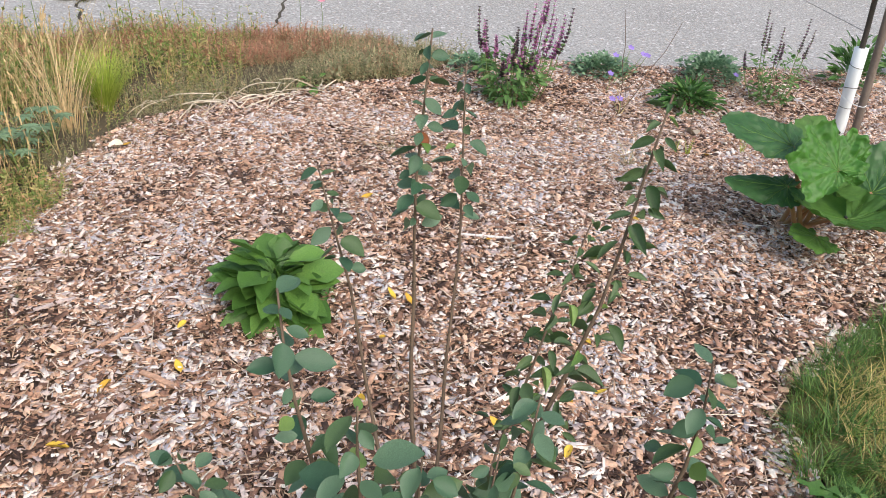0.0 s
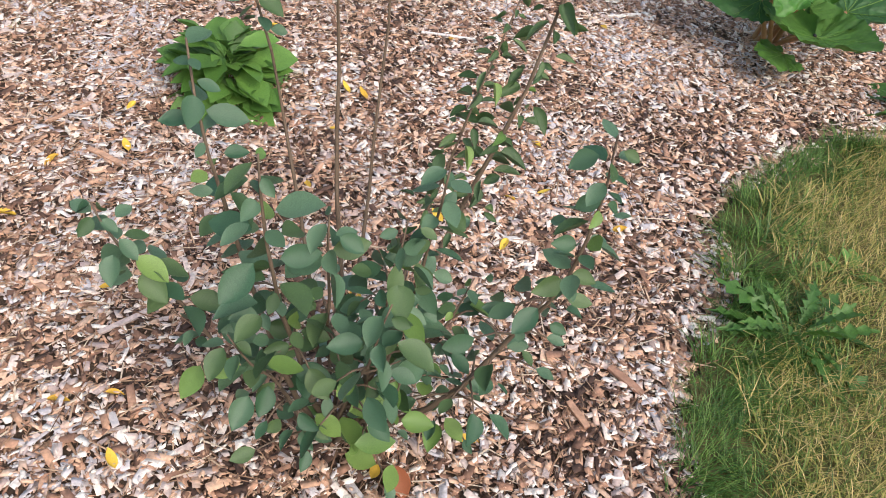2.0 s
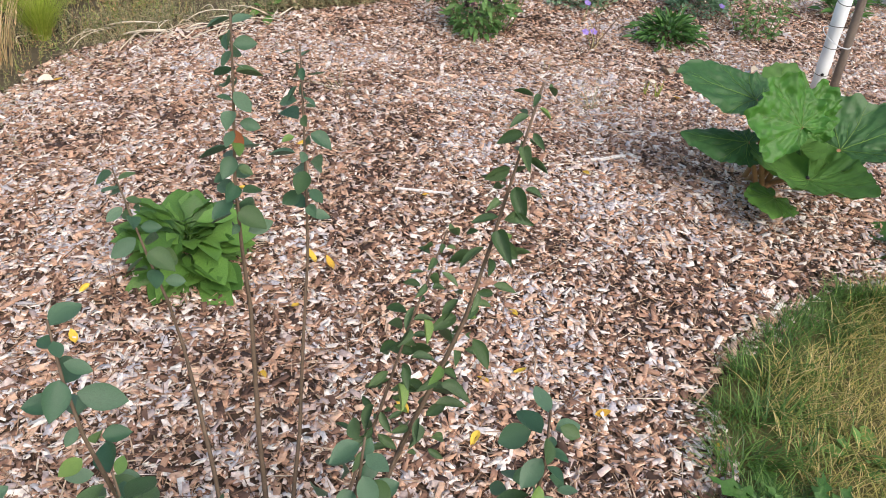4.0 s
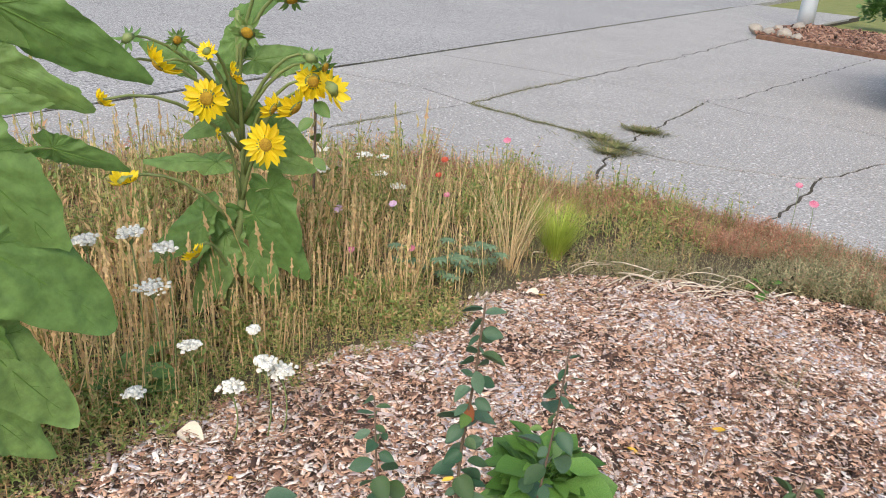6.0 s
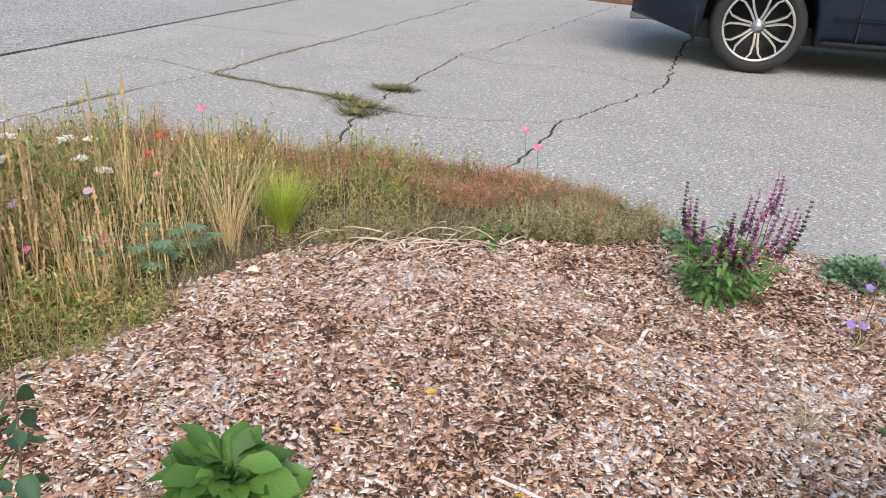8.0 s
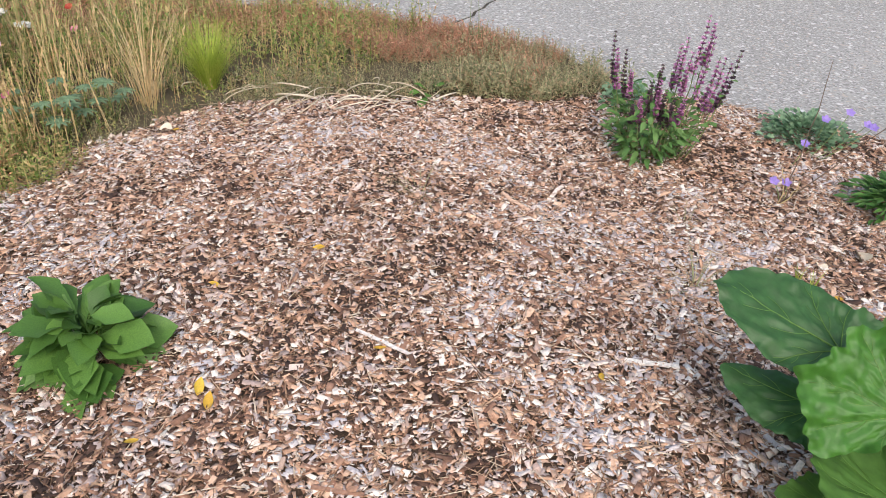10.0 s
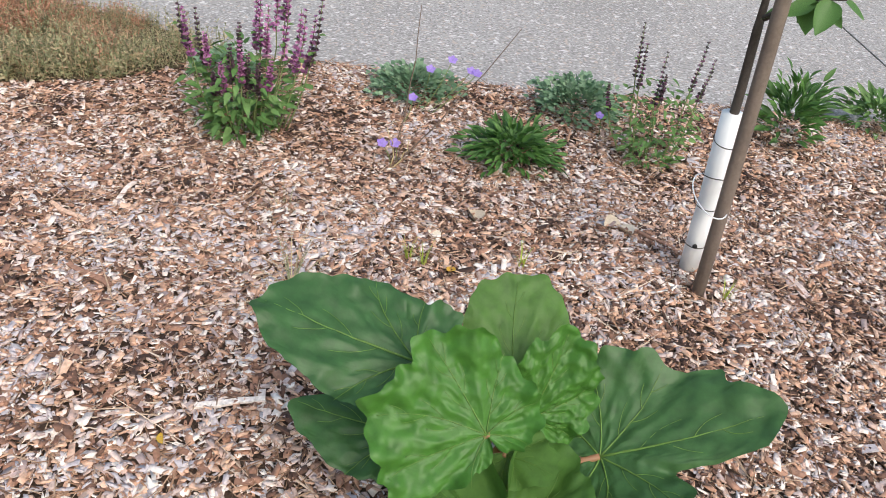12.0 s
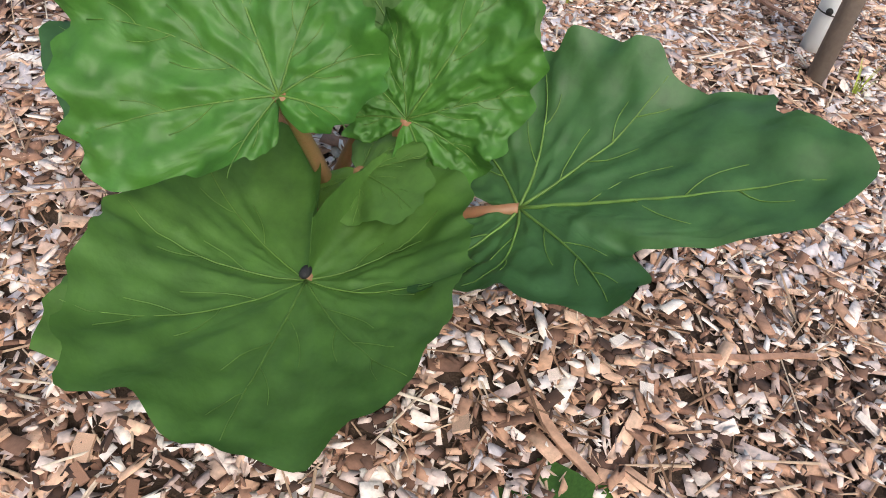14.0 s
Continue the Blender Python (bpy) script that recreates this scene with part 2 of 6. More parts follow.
def paint_mat(name, col, rough=0.25, metal=0.4, coat=1.0):
    m, nt, b = node_mat(name)
    n = noise_node(nt, 900, 2)
    r = ramp_node(nt, [(0.35, tuple(c * 0.8 for c in col)), (0.65, tuple(c * 1.25 for c in col))])
    nt.links.new(n.outputs[0], r.inputs[0])
    nt.links.new(r.outputs[0], b.inputs["Base Color"])
    b.inputs["Roughness"].default_value, b.inputs["Metallic"].default_value = rough, metal
    b.inputs["Coat Weight"].default_value, b.inputs["Coat Roughness"].default_value = coat, 0.06
    return m


M_PAINT = paint_mat("slate_blue_paint", (0.007, 0.014, 0.029), 0.36, 0.0, 0.12)
M_PAINT.node_tree.nodes["Principled BSDF"].inputs["Specular IOR Level"].default_value = 0.3
M_ALLOY = paint_mat("machined_alloy", (0.62, 0.62, 0.63), 0.3, 0.9, 0.3)
M_RIMDK = paint_mat("dark_rim", (0.014, 0.014, 0.016), 0.4, 0.3, 0.3)
M_CHROME = paint_mat("exhaust_steel", (0.45, 0.44, 0.43), 0.3, 1.0, 0.0)
M_LAMP = paint_mat("red_lens", (0.45, 0.012, 0.015), 0.15, 0.0)
M_GLASS = paint_mat("tinted_glass", (0.01, 0.012, 0.013), 0.05, 0.0)
M_IRON = surface_mat("cast_iron", [(0.3, (0.10, 0.095, 0.09)), (0.7, (0.17, 0.165, 0.16))], 12, 80, 0.6, 0.5, 0.3)
M_POLE = surface_mat("galvanised_pole", [(0.3, (0.46, 0.52, 0.58)), (0.7, (0.60, 0.65, 0.70))], 3, 40, 0.45, 0.1, 0.25)
M_STONE = surface_mat("pale_stone", [(0.3, (0.24, 0.21, 0.18)), (0.7, (0.46, 0.42, 0.37))], 6, 40, 0.9, 0.6)
M_FARBED = surface_mat("red_bark_bed", [(0.3, (0.10, 0.055, 0.035)), (0.7, (0.34, 0.18, 0.12))], 9, 40, 0.95, 1.0)
M_LAWNFAR = surface_mat("distant_lawn", [(0.3, (0.14, 0.17, 0.04)), (0.7, (0.28, 0.28, 0.09))], 2, 30, 0.9, 0.7)


# ---------- mesh helpers ----------
def link(name, me, mat, parent=None, label=""):
    ob = new(name, me)
    if mat and not me.materials:
        me.materials.append(mat)
    if parent:
        ob.parent = parent
    if label:
        tagged(ob, label)
    return ob


def part(name, bm, mat, parent=None, label="", smooth=True):
    me = bpy.data.meshes.new(name)
    bm.to_mesh(me)
    bm.free()
    if smooth:
        me.polygons.foreach_set("use_smooth", [True] * len(me.polygons))
    return link(name, me, mat, parent, label)


def mesh_of(name, V, F, smooth=True):
    me = bpy.data.meshes.new(name)
    me.from_pydata([tuple(v) for v in V], [], [tuple(f) for f in F])
    if smooth:
        me.polygons.foreach_set("use_smooth", [True] * len(me.polygons))
    me.update()
    return me


def scattered(name, V, F, mats, smooth=True):
    """One mesh of many copies of a small template; mats is an N x 4 x 4 array; F all of one size."""
    V, F, mats = np.asarray(V, float), np.asarray(F, int), np.asarray(mats, float)
    n, k = len(mats), len(V)
    P = np.einsum('nij,kj->nki', mats[:, :3, :3], V) + mats[:, None, :3, 3]
    I = (F[None] + (np.arange(n) * k)[:, None, None]).reshape(-1, F.shape[1])
    me = bpy.data.meshes.new(name)
    me.vertices.add(n * k)
    me.vertices.foreach_set("co", P.reshape(-1).astype(np.float32))
    me.loops.add(I.size)
    me.loops.foreach_set("vertex_index", I.reshape(-1).astype(np.int32))
    me.polygons.add(len(I))
    me.polygons.foreach_set("loop_start", (np.arange(len(I)) * F.shape[1]).astype(np.int32))
    me.polygons.foreach_set("loop_total", np.full(len(I), F.shape[1], np.int32))
    if smooth:
        me.polygons.foreach_set("use_smooth", np.ones(len(I), bool))
    me.update(calc_edges=True)
    me.validate()
    return me


rng = np.random.default_rng(7)


def frames_for(loc, ydir, up, scale):
    """N x 4 x 4: local y along ydir, local z near up."""
    y = ydir / np.linalg.norm(ydir, axis=1, keepdims=True)
    x = np.cross(y, up)
    x /= np.linalg.norm(x, axis=1, keepdims=True) + 1e-9
    z = np.cross(x, y)
    m = np.zeros((len(loc), 4, 4))
    s = np.broadcast_to(np.asarray(scale, float).reshape(len(np.atleast_1d(scale)), -1), (len(loc), 3))
    m[:, :3, 0], m[:, :3, 1], m[:, :3, 2] = x * s[:, :1], y * s[:, 1:2], z * s[:, 2:3]
    m[:, :3, 3], m[:, 3, 3] = loc, 1
    return m


def one_frame(loc, ydir, up, s=1.0):
    a = frames_for(np.array([loc], float), np.array([ydir], float), np.array([up], float), [[s, s, s]])[0]
    return Matrix(a.tolist())


def leaf_tpl(width=0.6, n=6, fold=0.12, droop=0.25, tip=1.2, base=0.6):
    """An ovate leaf of unit length along y, folded on its midrib; quads only."""
    V, F = [], []
    for i in range(n + 1):
        s = i / n
        w = width * 0.5 * (math.sin(math.pi * min(1, s ** base)) ** 0.75 if 0 < s < 1 else 0.03)
        w *= 1 - 0.25 * s ** 3 * (tip - 1)
        z = -droop * s * s
        V += [(-w, s, z + fold * w), (0, s, z - fold * w), (w, s, z + fold * w)]
        if i:
            a, b = 3 * (i - 1), 3 * i
            F += [(a, a + 1, b + 1, b), (a + 1, a + 2, b + 2, b + 1)]
    return V, F


def blade_tpl(bend=0.35, n=3, w=0.03):
    """A thin tapering blade of unit height along y that bends over z."""
    V, F = [], []
    for i in range(n + 1):
        s = i / n
        ww = w * (1 - 0.85 * s)
        V += [(-ww, s * (1 - 0.25 * bend * s), bend * s * s), (ww, s * (1 - 0.25 * bend * s), bend * s * s)]
        if i:
            a, b = 2 * (i - 1), 2 * i
            F.append((a, a + 1, b + 1, b))
    return V, F


def tube(points, radii, sides=7):
    bm = bmesh.new()
    rings = []
    pts = [Vector(p) for p in points]
    for i, p in enumerate(pts):
        d = (pts[min(i + 1, len(pts) - 1)] - pts[max(i - 1, 0)]).normalized()
        q = d.to_track_quat('Z', 'Y')
        r = radii[i] if isinstance(radii, (list, tuple)) else radii
        rings.append([bm.verts.new(p + q @ Vector((math.cos(a) * r, math.sin(a) * r, 0))) for a in [2 * math.pi * k / sides for k in range(sides)]])
    for a, b in zip(rings, rings[1:]):
        for k in range(sides):
            bm.faces.new((a[k], a[(k + 1) % sides], b[(k + 1) % sides], b[k]))
    bm.faces.new(list(reversed(rings[0])))
    bm.faces.new(rings[-1])
    return bm


def curve_pts(a, b, bow=(0, 0, 0), n=8, wob=0.0):
    a, b, bow = Vector(a), Vector(b), Vector(bow)
    out = []
    for i in range(n + 1):
        s = i / n
        w = Vector((noise.noise((s * 3 + a.x * 7, a.y * 5, 1)), noise.noise((s * 3 + a.y * 7, a.x * 5, 9)), 0)) * wob * math.sin(math.pi * s)
        out.append(a.lerp(b, s) + bow * (4 * s * (1 - s)) + w)
    return out


def empty(name, loc, label, category, group="", kind=""):
    ob = new(name)
    ob.location = loc
    ob.empty_display_size = 0.05
    return tagged(ob, label, category, group, kind)


def prism(outline, z0, z1):
    """A closed outline, extruded upright."""
    bm = bmesh.new()
    top = [bm.verts.new((x, y, z1)) for x, y in outline]
    bot = [bm.verts.new((x, y, z0)) for x, y in outline]
    bm.faces.new(top)
    for i in range(len(top)):
        j = (i + 1) % len(top)
        bm.faces.new((top[i], bot[i], bot[j], top[j]))
    bmesh.ops.recalc_face_normals(bm, faces=bm.faces)
    bmesh.ops.triangulate(bm, faces=[f for f in bm.faces if len(f.verts) > 4])
    return bm


def box(bm, cx, cy, cz, sx, sy, sz, rot=None):
    m = Matrix.Translation((cx, cy, cz)) @ (rot or Matrix.Identity(4)) @ Matrix.Diagonal((sx, sy, sz, 1))
    bmesh.ops.create_cube(bm, size=1.0, matrix=m)


# ---------- the lie of the land ----------
def land(x, y):
    """Height of the planted ground: a low swell in the bed, a shallow dip along the driveway."""
    return 0.075 * np.exp(-((x - 0.8) / 1.7) ** 2 - ((y + 1.0) / 0.8) ** 2) - 0.035 * np.exp(-((y - 0.45) / 0.36) ** 2) + 0.014 * np.clip((y - 0.7) / 0.3, 0, 1) - 0.055 * np.exp(-((x - 1.4) / 0.35) ** 2 - ((y + 1.8) / 0.3) ** 2) + 0.006 * np.sin(x * 5.1 + y * 2.3) * np.cos(y * 4.3)


FRONT_Y = [-6, -2.4, -1.66, -0.9, -0.45, -0.19, 0.26, 0.55, 0.73, 0.88, 0.98, 1.2]
FRONT_X = [-2.1, -2.0, -1.97, -1.86, -1.84, -1.83, -1.6, -1.23, -0.82, -0.41, -0.25, -0.02]
BACK_X = [-4.9, -4.7, -4.2, -3.4, -2.6, -2.2, -1.34, -0.62, -0.26, 0.0]
BACK_Y = [-0.7, 0.02, 0.78, 1.1, 1.37, 1.47, 1.63, 1.6, 1.38, 1.2]
LAWN_Y = [-3.8, -2.95, -2.67, -2.37, -2.06, -1.86, -1.64, -1.5, -1.3]
LAWN_X = [0.0, 0.30, 0.40, 0.58, 0.66, 0.80, 1.08, 1.42, 2.4]


def edge_wave(x, y):
    return 0.03 * np.sin(x * 9 + y * 7) + 0.02 * np.sin(x * 23 - y * 17)


def in_meadow(x, y):
    return (x < np.interp(y, FRONT_Y, FRONT_X) + edge_wave(x, y)) & (y < np.interp(x, BACK_X, BACK_Y) + edge_wave(x, y)) & (x > -4.85)


def in_lawn(x, y):
    return (y < -1.3) & (x > np.interp(y, LAWN_Y, LAWN_X) + edge_wave(x, y))


def bed_back(x):
    return 1.27 + 0.03 * np.sin(x * 4) + np.where(x > 2.2, 0.12 * (x - 2.2), 0)


def in_bed(x, y):
    return ~in_meadow(x, y) & ~in_lawn(x, y) & (y < bed_back(x)) & (x > -2.1)


def sheet(name, x0, x1, y0, y1, step, test, mat, lift=0.0):
    xs, ys = np.arange(x0, x1 + step, step), np.arange(y0, y1 + step, step)
    X, Y = np.meshgrid(xs, ys)
    Z = land(X, Y) + lift
    V = np.stack([X, Y, Z], -1).reshape(-1, 3)
    w = len(xs)
    i, j = np.meshgrid(np.arange(w - 1), np.arange(len(ys) - 1))
    a = (j * w + i).reshape(-1)
    F = np.stack([a, a + 1, a + 1 + w, a + w], -1)
    c = V[F].mean(1)
    F = F[test(c[:, 0], c[:, 1])]
    used = np.unique(F)
    remap = np.zeros(len(V), int)
    remap[used] = np.arange(len(used))
    return link(name, mesh_of(name, V[used].tolist(), remap[F].tolist()), mat)


# ---------- structure: ground, road, driveway ----------
bm = bmesh.new()
bmesh.ops.create_grid(bm, x_segments=8, y_segments=8, size=400)
ground = part("ground", bm, M_LAWNFAR)
ground.location.z = -0.12
tagged(ground, "dull green lawn and earth around the garden", "ground", kind="structure")


def road_x(y):
    return -6.75 - 0.095 * (y - 2.0)


road = part("road", prism([(road_x(-40), -40), (road_x(90), 90), (-22.3 - 0.17 * 76, 90), (-22.3 + 0.17 * 54, -40)], -0.14, -0.012), M_ASPH, smooth=False)
bm = bmesh.new()
for k in range(260):                      # the crumbled joint opens and closes along the street
    y0, q = -8 + 0.11 * k, []
    for y in (y0, y0 + 0.11):
        c = road_x(y) + 0.03 * noise.noise((y * 2.1, 13, 0))
        w = 0.012 + 0.05 * max(0.0, noise.noise((y * 1.3, 3, 0)) + 0.25 * noise.noise((y * 9, 8, 0)))
        q += [(c - w, y), (c + w, y)]
    if noise.noise((y0 * 0.9, 21, 0)) > -0.28:
        bm.faces.new([bm.verts.new((x, y, -0.0035)) for x, y in (q[0], q[1], q[3], q[2])])
street_joint = part("street_joint", bm, M_JOINT, smooth=False)
tagged(street_joint, "dark crumbled joint between the street and the driveway", "joint", kind="structure")
tagged(road, "pale grey worn asphalt street with patches", "road", kind="structure")
kerb = part("kerb", prism([(-22.3 + 0.17 * 54, -40), (-22.3 - 0.17 * 76, 90), (-22.6 - 0.17 * 76, 90), (-22.6 + 0.17 * 54, -40)], -0.14, 0.12), M_CONC, smooth=False)
tagged(kerb, "low concrete kerb along the far street side", "kerb", kind="structure")

driveway = part("driveway", prism([(road_x(-9) + 0.004, -9), (road_x(22) + 0.004, 22), (-5.6, 22), (-5.35, 12.75), (-2.6, 12.1), (12, 9.6), (12, 1.0), (-0.3, 1.0), (-4.75, 1.0), (-4.75, -9)], -0.14, -0.010), M_JOINT, smooth=False)
tagged(driveway, "cracked exposed-aggregate concrete driveway with weedy joints", "driveway", kind="structure")
# slabs, broken along the wandering cracks
CR1 = [(-4.66, 3.06), (-3.97, 2.97), (-3.22, 2.93), (-2.83, 2.75)]
CR2 = [(-2.3, 1.0), (-2.4, 1.42), (-2.51, 1.75), (-2.83, 2.75)]
CR3 = [(-2.83, 2.75), (-2.97, 3.72), (-3.2, 5.48)]
CR4 = [(-2.83, 2.75), (-2.27, 2.79), (-1.84, 2.95), (-1.34, 3.22)]
CR5 = [(-1.34, 1.0), (-1.32, 1.6), (-1.28, 1.93), (-1.27, 2.46), (-1.34, 3.22)]
CR6 = [(-1.34, 3.22), (-1.14, 4.12), (-0.87, 5.14)]
CR7 = [(-4.80, 5.50), (-3.83, 5.52), (-3.2, 5.48)]
CR8 = [(-3.2, 5.48), (-2.67, 5.27), (-2.13, 5.41), (-1.58, 5.46), (-0.87, 5.14)]
CR9 = [(-3.2, 5.48), (-3.06, 6.13), (-2.95, 12.15)]
CRA = [(-0.87, 5.14), (-1.06, 6.92), (-1.18, 8.4), (-0.95, 11.75)]
CRB = [(-0.87, 5.14), (3.3, 5.4)]


def rough_line(pts, seed):
    out = []
    for (x0, y0), (x1, y1) in zip(pts, pts[1:]):
        d = math.hypot(x1 - x0, y1 - y0)
        n = max(2, min(60, int(d / 0.09)))
        for i in range(n):
            s = i / n
            k = 0.07 if i else 0.0
            out.append((x0 + (x1 - x0) * s + k * noise.noise((x0 * 3 + s * d * 5, y0 + seed, 0)), y0 + (y1 - y0) * s + k * noise.noise((x0 + seed, y0 * 3 + s * d * 5, 5))))
    return out + [pts[-1]]


RL = {n: rough_line(p, i) for i, (n, p) in enumerate(dict(l=[(-4.75, 0.3), (-4.74, 2.19), (-4.66, 3.06)], m=[(-4.66, 3.06), (-4.79, 4.34), (-4.80, 5.50)], n=[(-4.80, 5.50), (-4.92, 8.5), (-5.28, 12.7)], a=CR1, b=CR2, c=CR3, d=CR4, e=CR5, f=CR6, g=CR7, h=CR8, i=CR9, j=CRA, k=CRB).items())}


def ring(*parts_):
    out = []
    for p in parts_:
        p = p if isinstance(p, list) else (RL[p] if p in RL else RL[p[1]][::-1])
        for q in p:
            if not out or math.hypot(out[-1][0] - q[0], out[-1][1] - q[1]) > 0.004:
                out.append(q)
    if math.hypot(out[0][0] - out[-1][0], out[0][1] - out[-1][1]) < 0.004:
        out.pop()
    return out


def shrunk(pts, d):
    """Outline moved inwards by d."""
    area = sum(a[0] * b[1] - b[0] * a[1] for a, b in zip(pts, pts[1:] + pts[:1]))
    sg, out, n = (1 if area > 0 else -1), [], len(pts)
    for i in range(n):
        p, q, r = Vector(pts[i - 1]), Vector(pts[i]), Vector(pts[(i + 1) % n])
        a, b = (q - p), (r - q)
        nn = Vector((-a.y, a.x)).normalized() + Vector((-b.y, b.x)).normalized()
        if nn.length < 0.3:
            nn = Vector((-a.y, a.x)).normalized()
        nn = nn.normalized() * sg * d
        out.append((q.x + nn.x, q.y + nn.y))
    return out


SLABS = [ring("l", "a", "-b"), ring("a", "c", "-g", "-m"), ring("b", "d", "-e", [(-1.34, 1.0), (-2.3, 1.0)]),
         ring("d", "f", "-h", "-c"), ring("e", "f", "k", [(3.3, 5.4), (3.3, 1.0), (-1.34, 1.0)]), ring("g", "i", [(-2.95, 12.15), (-5.28, 12.7)], "-n"),
         ring("h", "j", [(-0.95, 11.75), (-2.95, 12.15)], "-i"), ring("k", [(3.3, 5.4), (3.3, 11.05), (-0.95, 11.75)], "-j"),
         [(3.3, 1.0), (3.3, 5.4), (11.9, 5.6), (11.9, 1.0)], [(3.3, 5.4), (3.3, 11.05), (11.9, 9.5), (11.9, 5.6)],
         ring("m", [(road_x(5.2) + 0.045, 5.2), (road_x(3.0) + 0.045, 3.0), (-5.5, 3.25)]), ring([(-4.75, -8.9)], "l", [(-5.5, 3.25), (road_x(3.0) + 0.045, 3.0), (road_x(-8.9) + 0.045, -8.9)]),
         ring("n", [(-5.6, 22), (road_x(22) + 0.045, 22), (road_x(5.2) + 0.045, 5.2)])]
for k, s in enumerate(SLABS):
    sl = part("slab", prism(shrunk(s, 0.012), -0.05, -0.002 - 0.0015 * (k % 3)), M_CONC, driveway, smooth=False)

bed = sheet("mulch_bed", -2.2, 4.6, -4.2, 1.8, 0.05, lambda x, y: (y < bed_back(x)) & (x > -2.2), M_MULCH)
tagged(bed, "garden bed covered with brown and grey wood chip mulch", "mulch bed", kind="structure")
meadow_ground = sheet("soil", -4.9, 0.1, -6, 1.8, 0.05, in_meadow, M_SOIL, 0.008)
tagged(meadow_ground, "bare dark earth under the wildflower patch", "soil", kind="structure")
lawn = sheet("lawn", -0.2, 4.6, -4.2, -1.2, 0.04, in_lawn, M_LAWNSOIL, 0.012)
tagged(lawn, "patchy green and straw-yellow lawn edge", "lawn", kind="structure")
far_bed = part("far_bed", prism([(-5.3, 12.95), (-2.5, 12.3), (1.5, 11.6), (1.5, 14.5), (-3.0, 16.0), (-5.4, 16.9), (-5.75, 15.5)], -0.14, 0.05), M_FARBED, smooth=False)
tagged(far_bed, "neighbouring bed of reddish bark mulch", "mulch bed", kind="structure")

# ---------- car on the driveway ----------
def build_car():
    K = 1.58
    car = empty("car", (-0.23, 6.66, 0.0), "dark slate blue sedan parked on the driveway", "car")
    car.matrix_basis = pose(-0.23, 6.66, 0.0, 0, 0, 11) @ Matrix.Diagonal((K, K, K, 1))
    C = 0.78     # centre line lies this far beyond the near wheels

    def sill(x):
        z = 0.20 + max(0.0, (-0.35 - x)) * 0.22
        for xw in (0.0, 2.70):
            d = abs(x - xw)
            if d < 0.385:
                z = max(z, 0.315 + math.sqrt(0.385 ** 2 - d * d))
        return z

    def width(x):
        w = 0.885
        if x < -0.45:
            w -= 0.22 * ((-0.45 - x) / 0.6) ** 2
        if x > 3.0:
            w -= 0.30 * ((x - 3.0) / 0.65) ** 2
        return w

    def deck(x):
        return float(np.interp(x, [-1.02, -0.95, -0.6, 0.0, 2.3, 2.9, 3.5, 3.65], [0.86, 1.04, 1.06, 1.0, 0.94, 0.92, 0.80, 0.70]))

    def roof(x):
        return float(np.interp(x, [-0.55, -0.1, 0.4, 1.0, 1.6, 2.3], [1.06, 1.26, 1.41, 1.46, 1.42, 0.95]))

    xs = sorted(set([-1.02, -1.0, -0.97, -0.92, -0.85, -0.75, -0.65] + [-0.55 + 0.05 * i for i in range(84)] + [-0.385, 0.385, 2.315, 3.085]))
    bm, rows = bmesh.new(), []
    for x in xs:
        w, s, d = width(x), sill(x), deck(x)
        low = min(s, d - 0.2)
        sec = [(0.62, max(0.2, low - 0.02)), (w - 0.07, low), (w - 0.03, low + 0.012), (w - 0.012, low + (0.62 - low) * 0.45), (w, max(low + 0.05, 0.62)), (w - 0.008, max(low + 0.07, 0.72)),
               (w - 0.03, max(low + 0.1, d - 0.10)), (w - 0.09, d - 0.02), (0.5, d + 0.02), (0, d + 0.03)]
        if x < -0.98:
            sec = [(y * 0.97, z if 0.3 < z else 0.34) for y, z in sec]
        rows.append([bm.verts.new((x, C - y, z)) for y, z in sec] + [bm.verts.new((x, C + y, z)) for y, z in reversed(sec[:-1])])
    for a, b in zip(rows, rows[1:]):
        for i in range(len(a) - 1):
            bm.faces.new((a[i], a[i + 1], b[i + 1], b[i]))
    bm.faces.new(rows[0])
    bm.faces.new(rows[-1][::-1])
    bmesh.ops.recalc_face_normals(bm, faces=bm.faces)
    for v in bm.verts:
        if v.co.x < -0.42:
            v.co.x = -0.42 + (v.co.x + 0.42) * 0.72
    body = part("body", bm, M_PAINT, car)
    bm, rows = bmesh.new(), []
    for x in [-0.55 + 0.15 * i for i in range(20)]:
        r, d = roof(x), deck(x)
        rows.append([bm.verts.new((x, C + y, z)) for y, z in ((-0.80, d - 0.03), (-0.62, (r + d) / 2 + 0.1), (-0.5, r), (0, r + 0.02), (0.5, r), (0.62, (r + d) / 2 + 0.1), (0.80, d - 0.03))])
    for a, b in zip(rows, rows[1:]):
        for i in range(6):
            bm.faces.new((a[i], a[i + 1], b[i + 1], b[i]))
    bmesh.ops.recalc_face_normals(bm, faces=bm.faces)
    part("cabin", bm, M_GLASS, car, "tinted glass cabin")
    bm = bmesh.new()
    box(bm, 1.45, C, 0.25, 3.7, 1.40, 0.12)
    part("underbody", bm, M_DARK, car, smooth=False)
    for xa in (0.0, 2.70):                       # liners inside the wheel arches
        bm = bmesh.new()
        rws = []
        for i in range(13):
            a = math.pi * i / 12
            p = (xa + math.cos(a) * 0.40, 0.315 + math.sin(a) * 0.40)
            rws.append([bm.verts.new((p[0], -0.07, p[1])), bm.verts.new((p[0], 0.26, p[1]))])
        for a, b in zip(rws, rws[1:]):
            bm.faces.new((a[0], a[1], b[1], b[0]))
        bm.faces.new([r[1] for r in rws])
        part("arch_liner", bm, M_DARK, car)
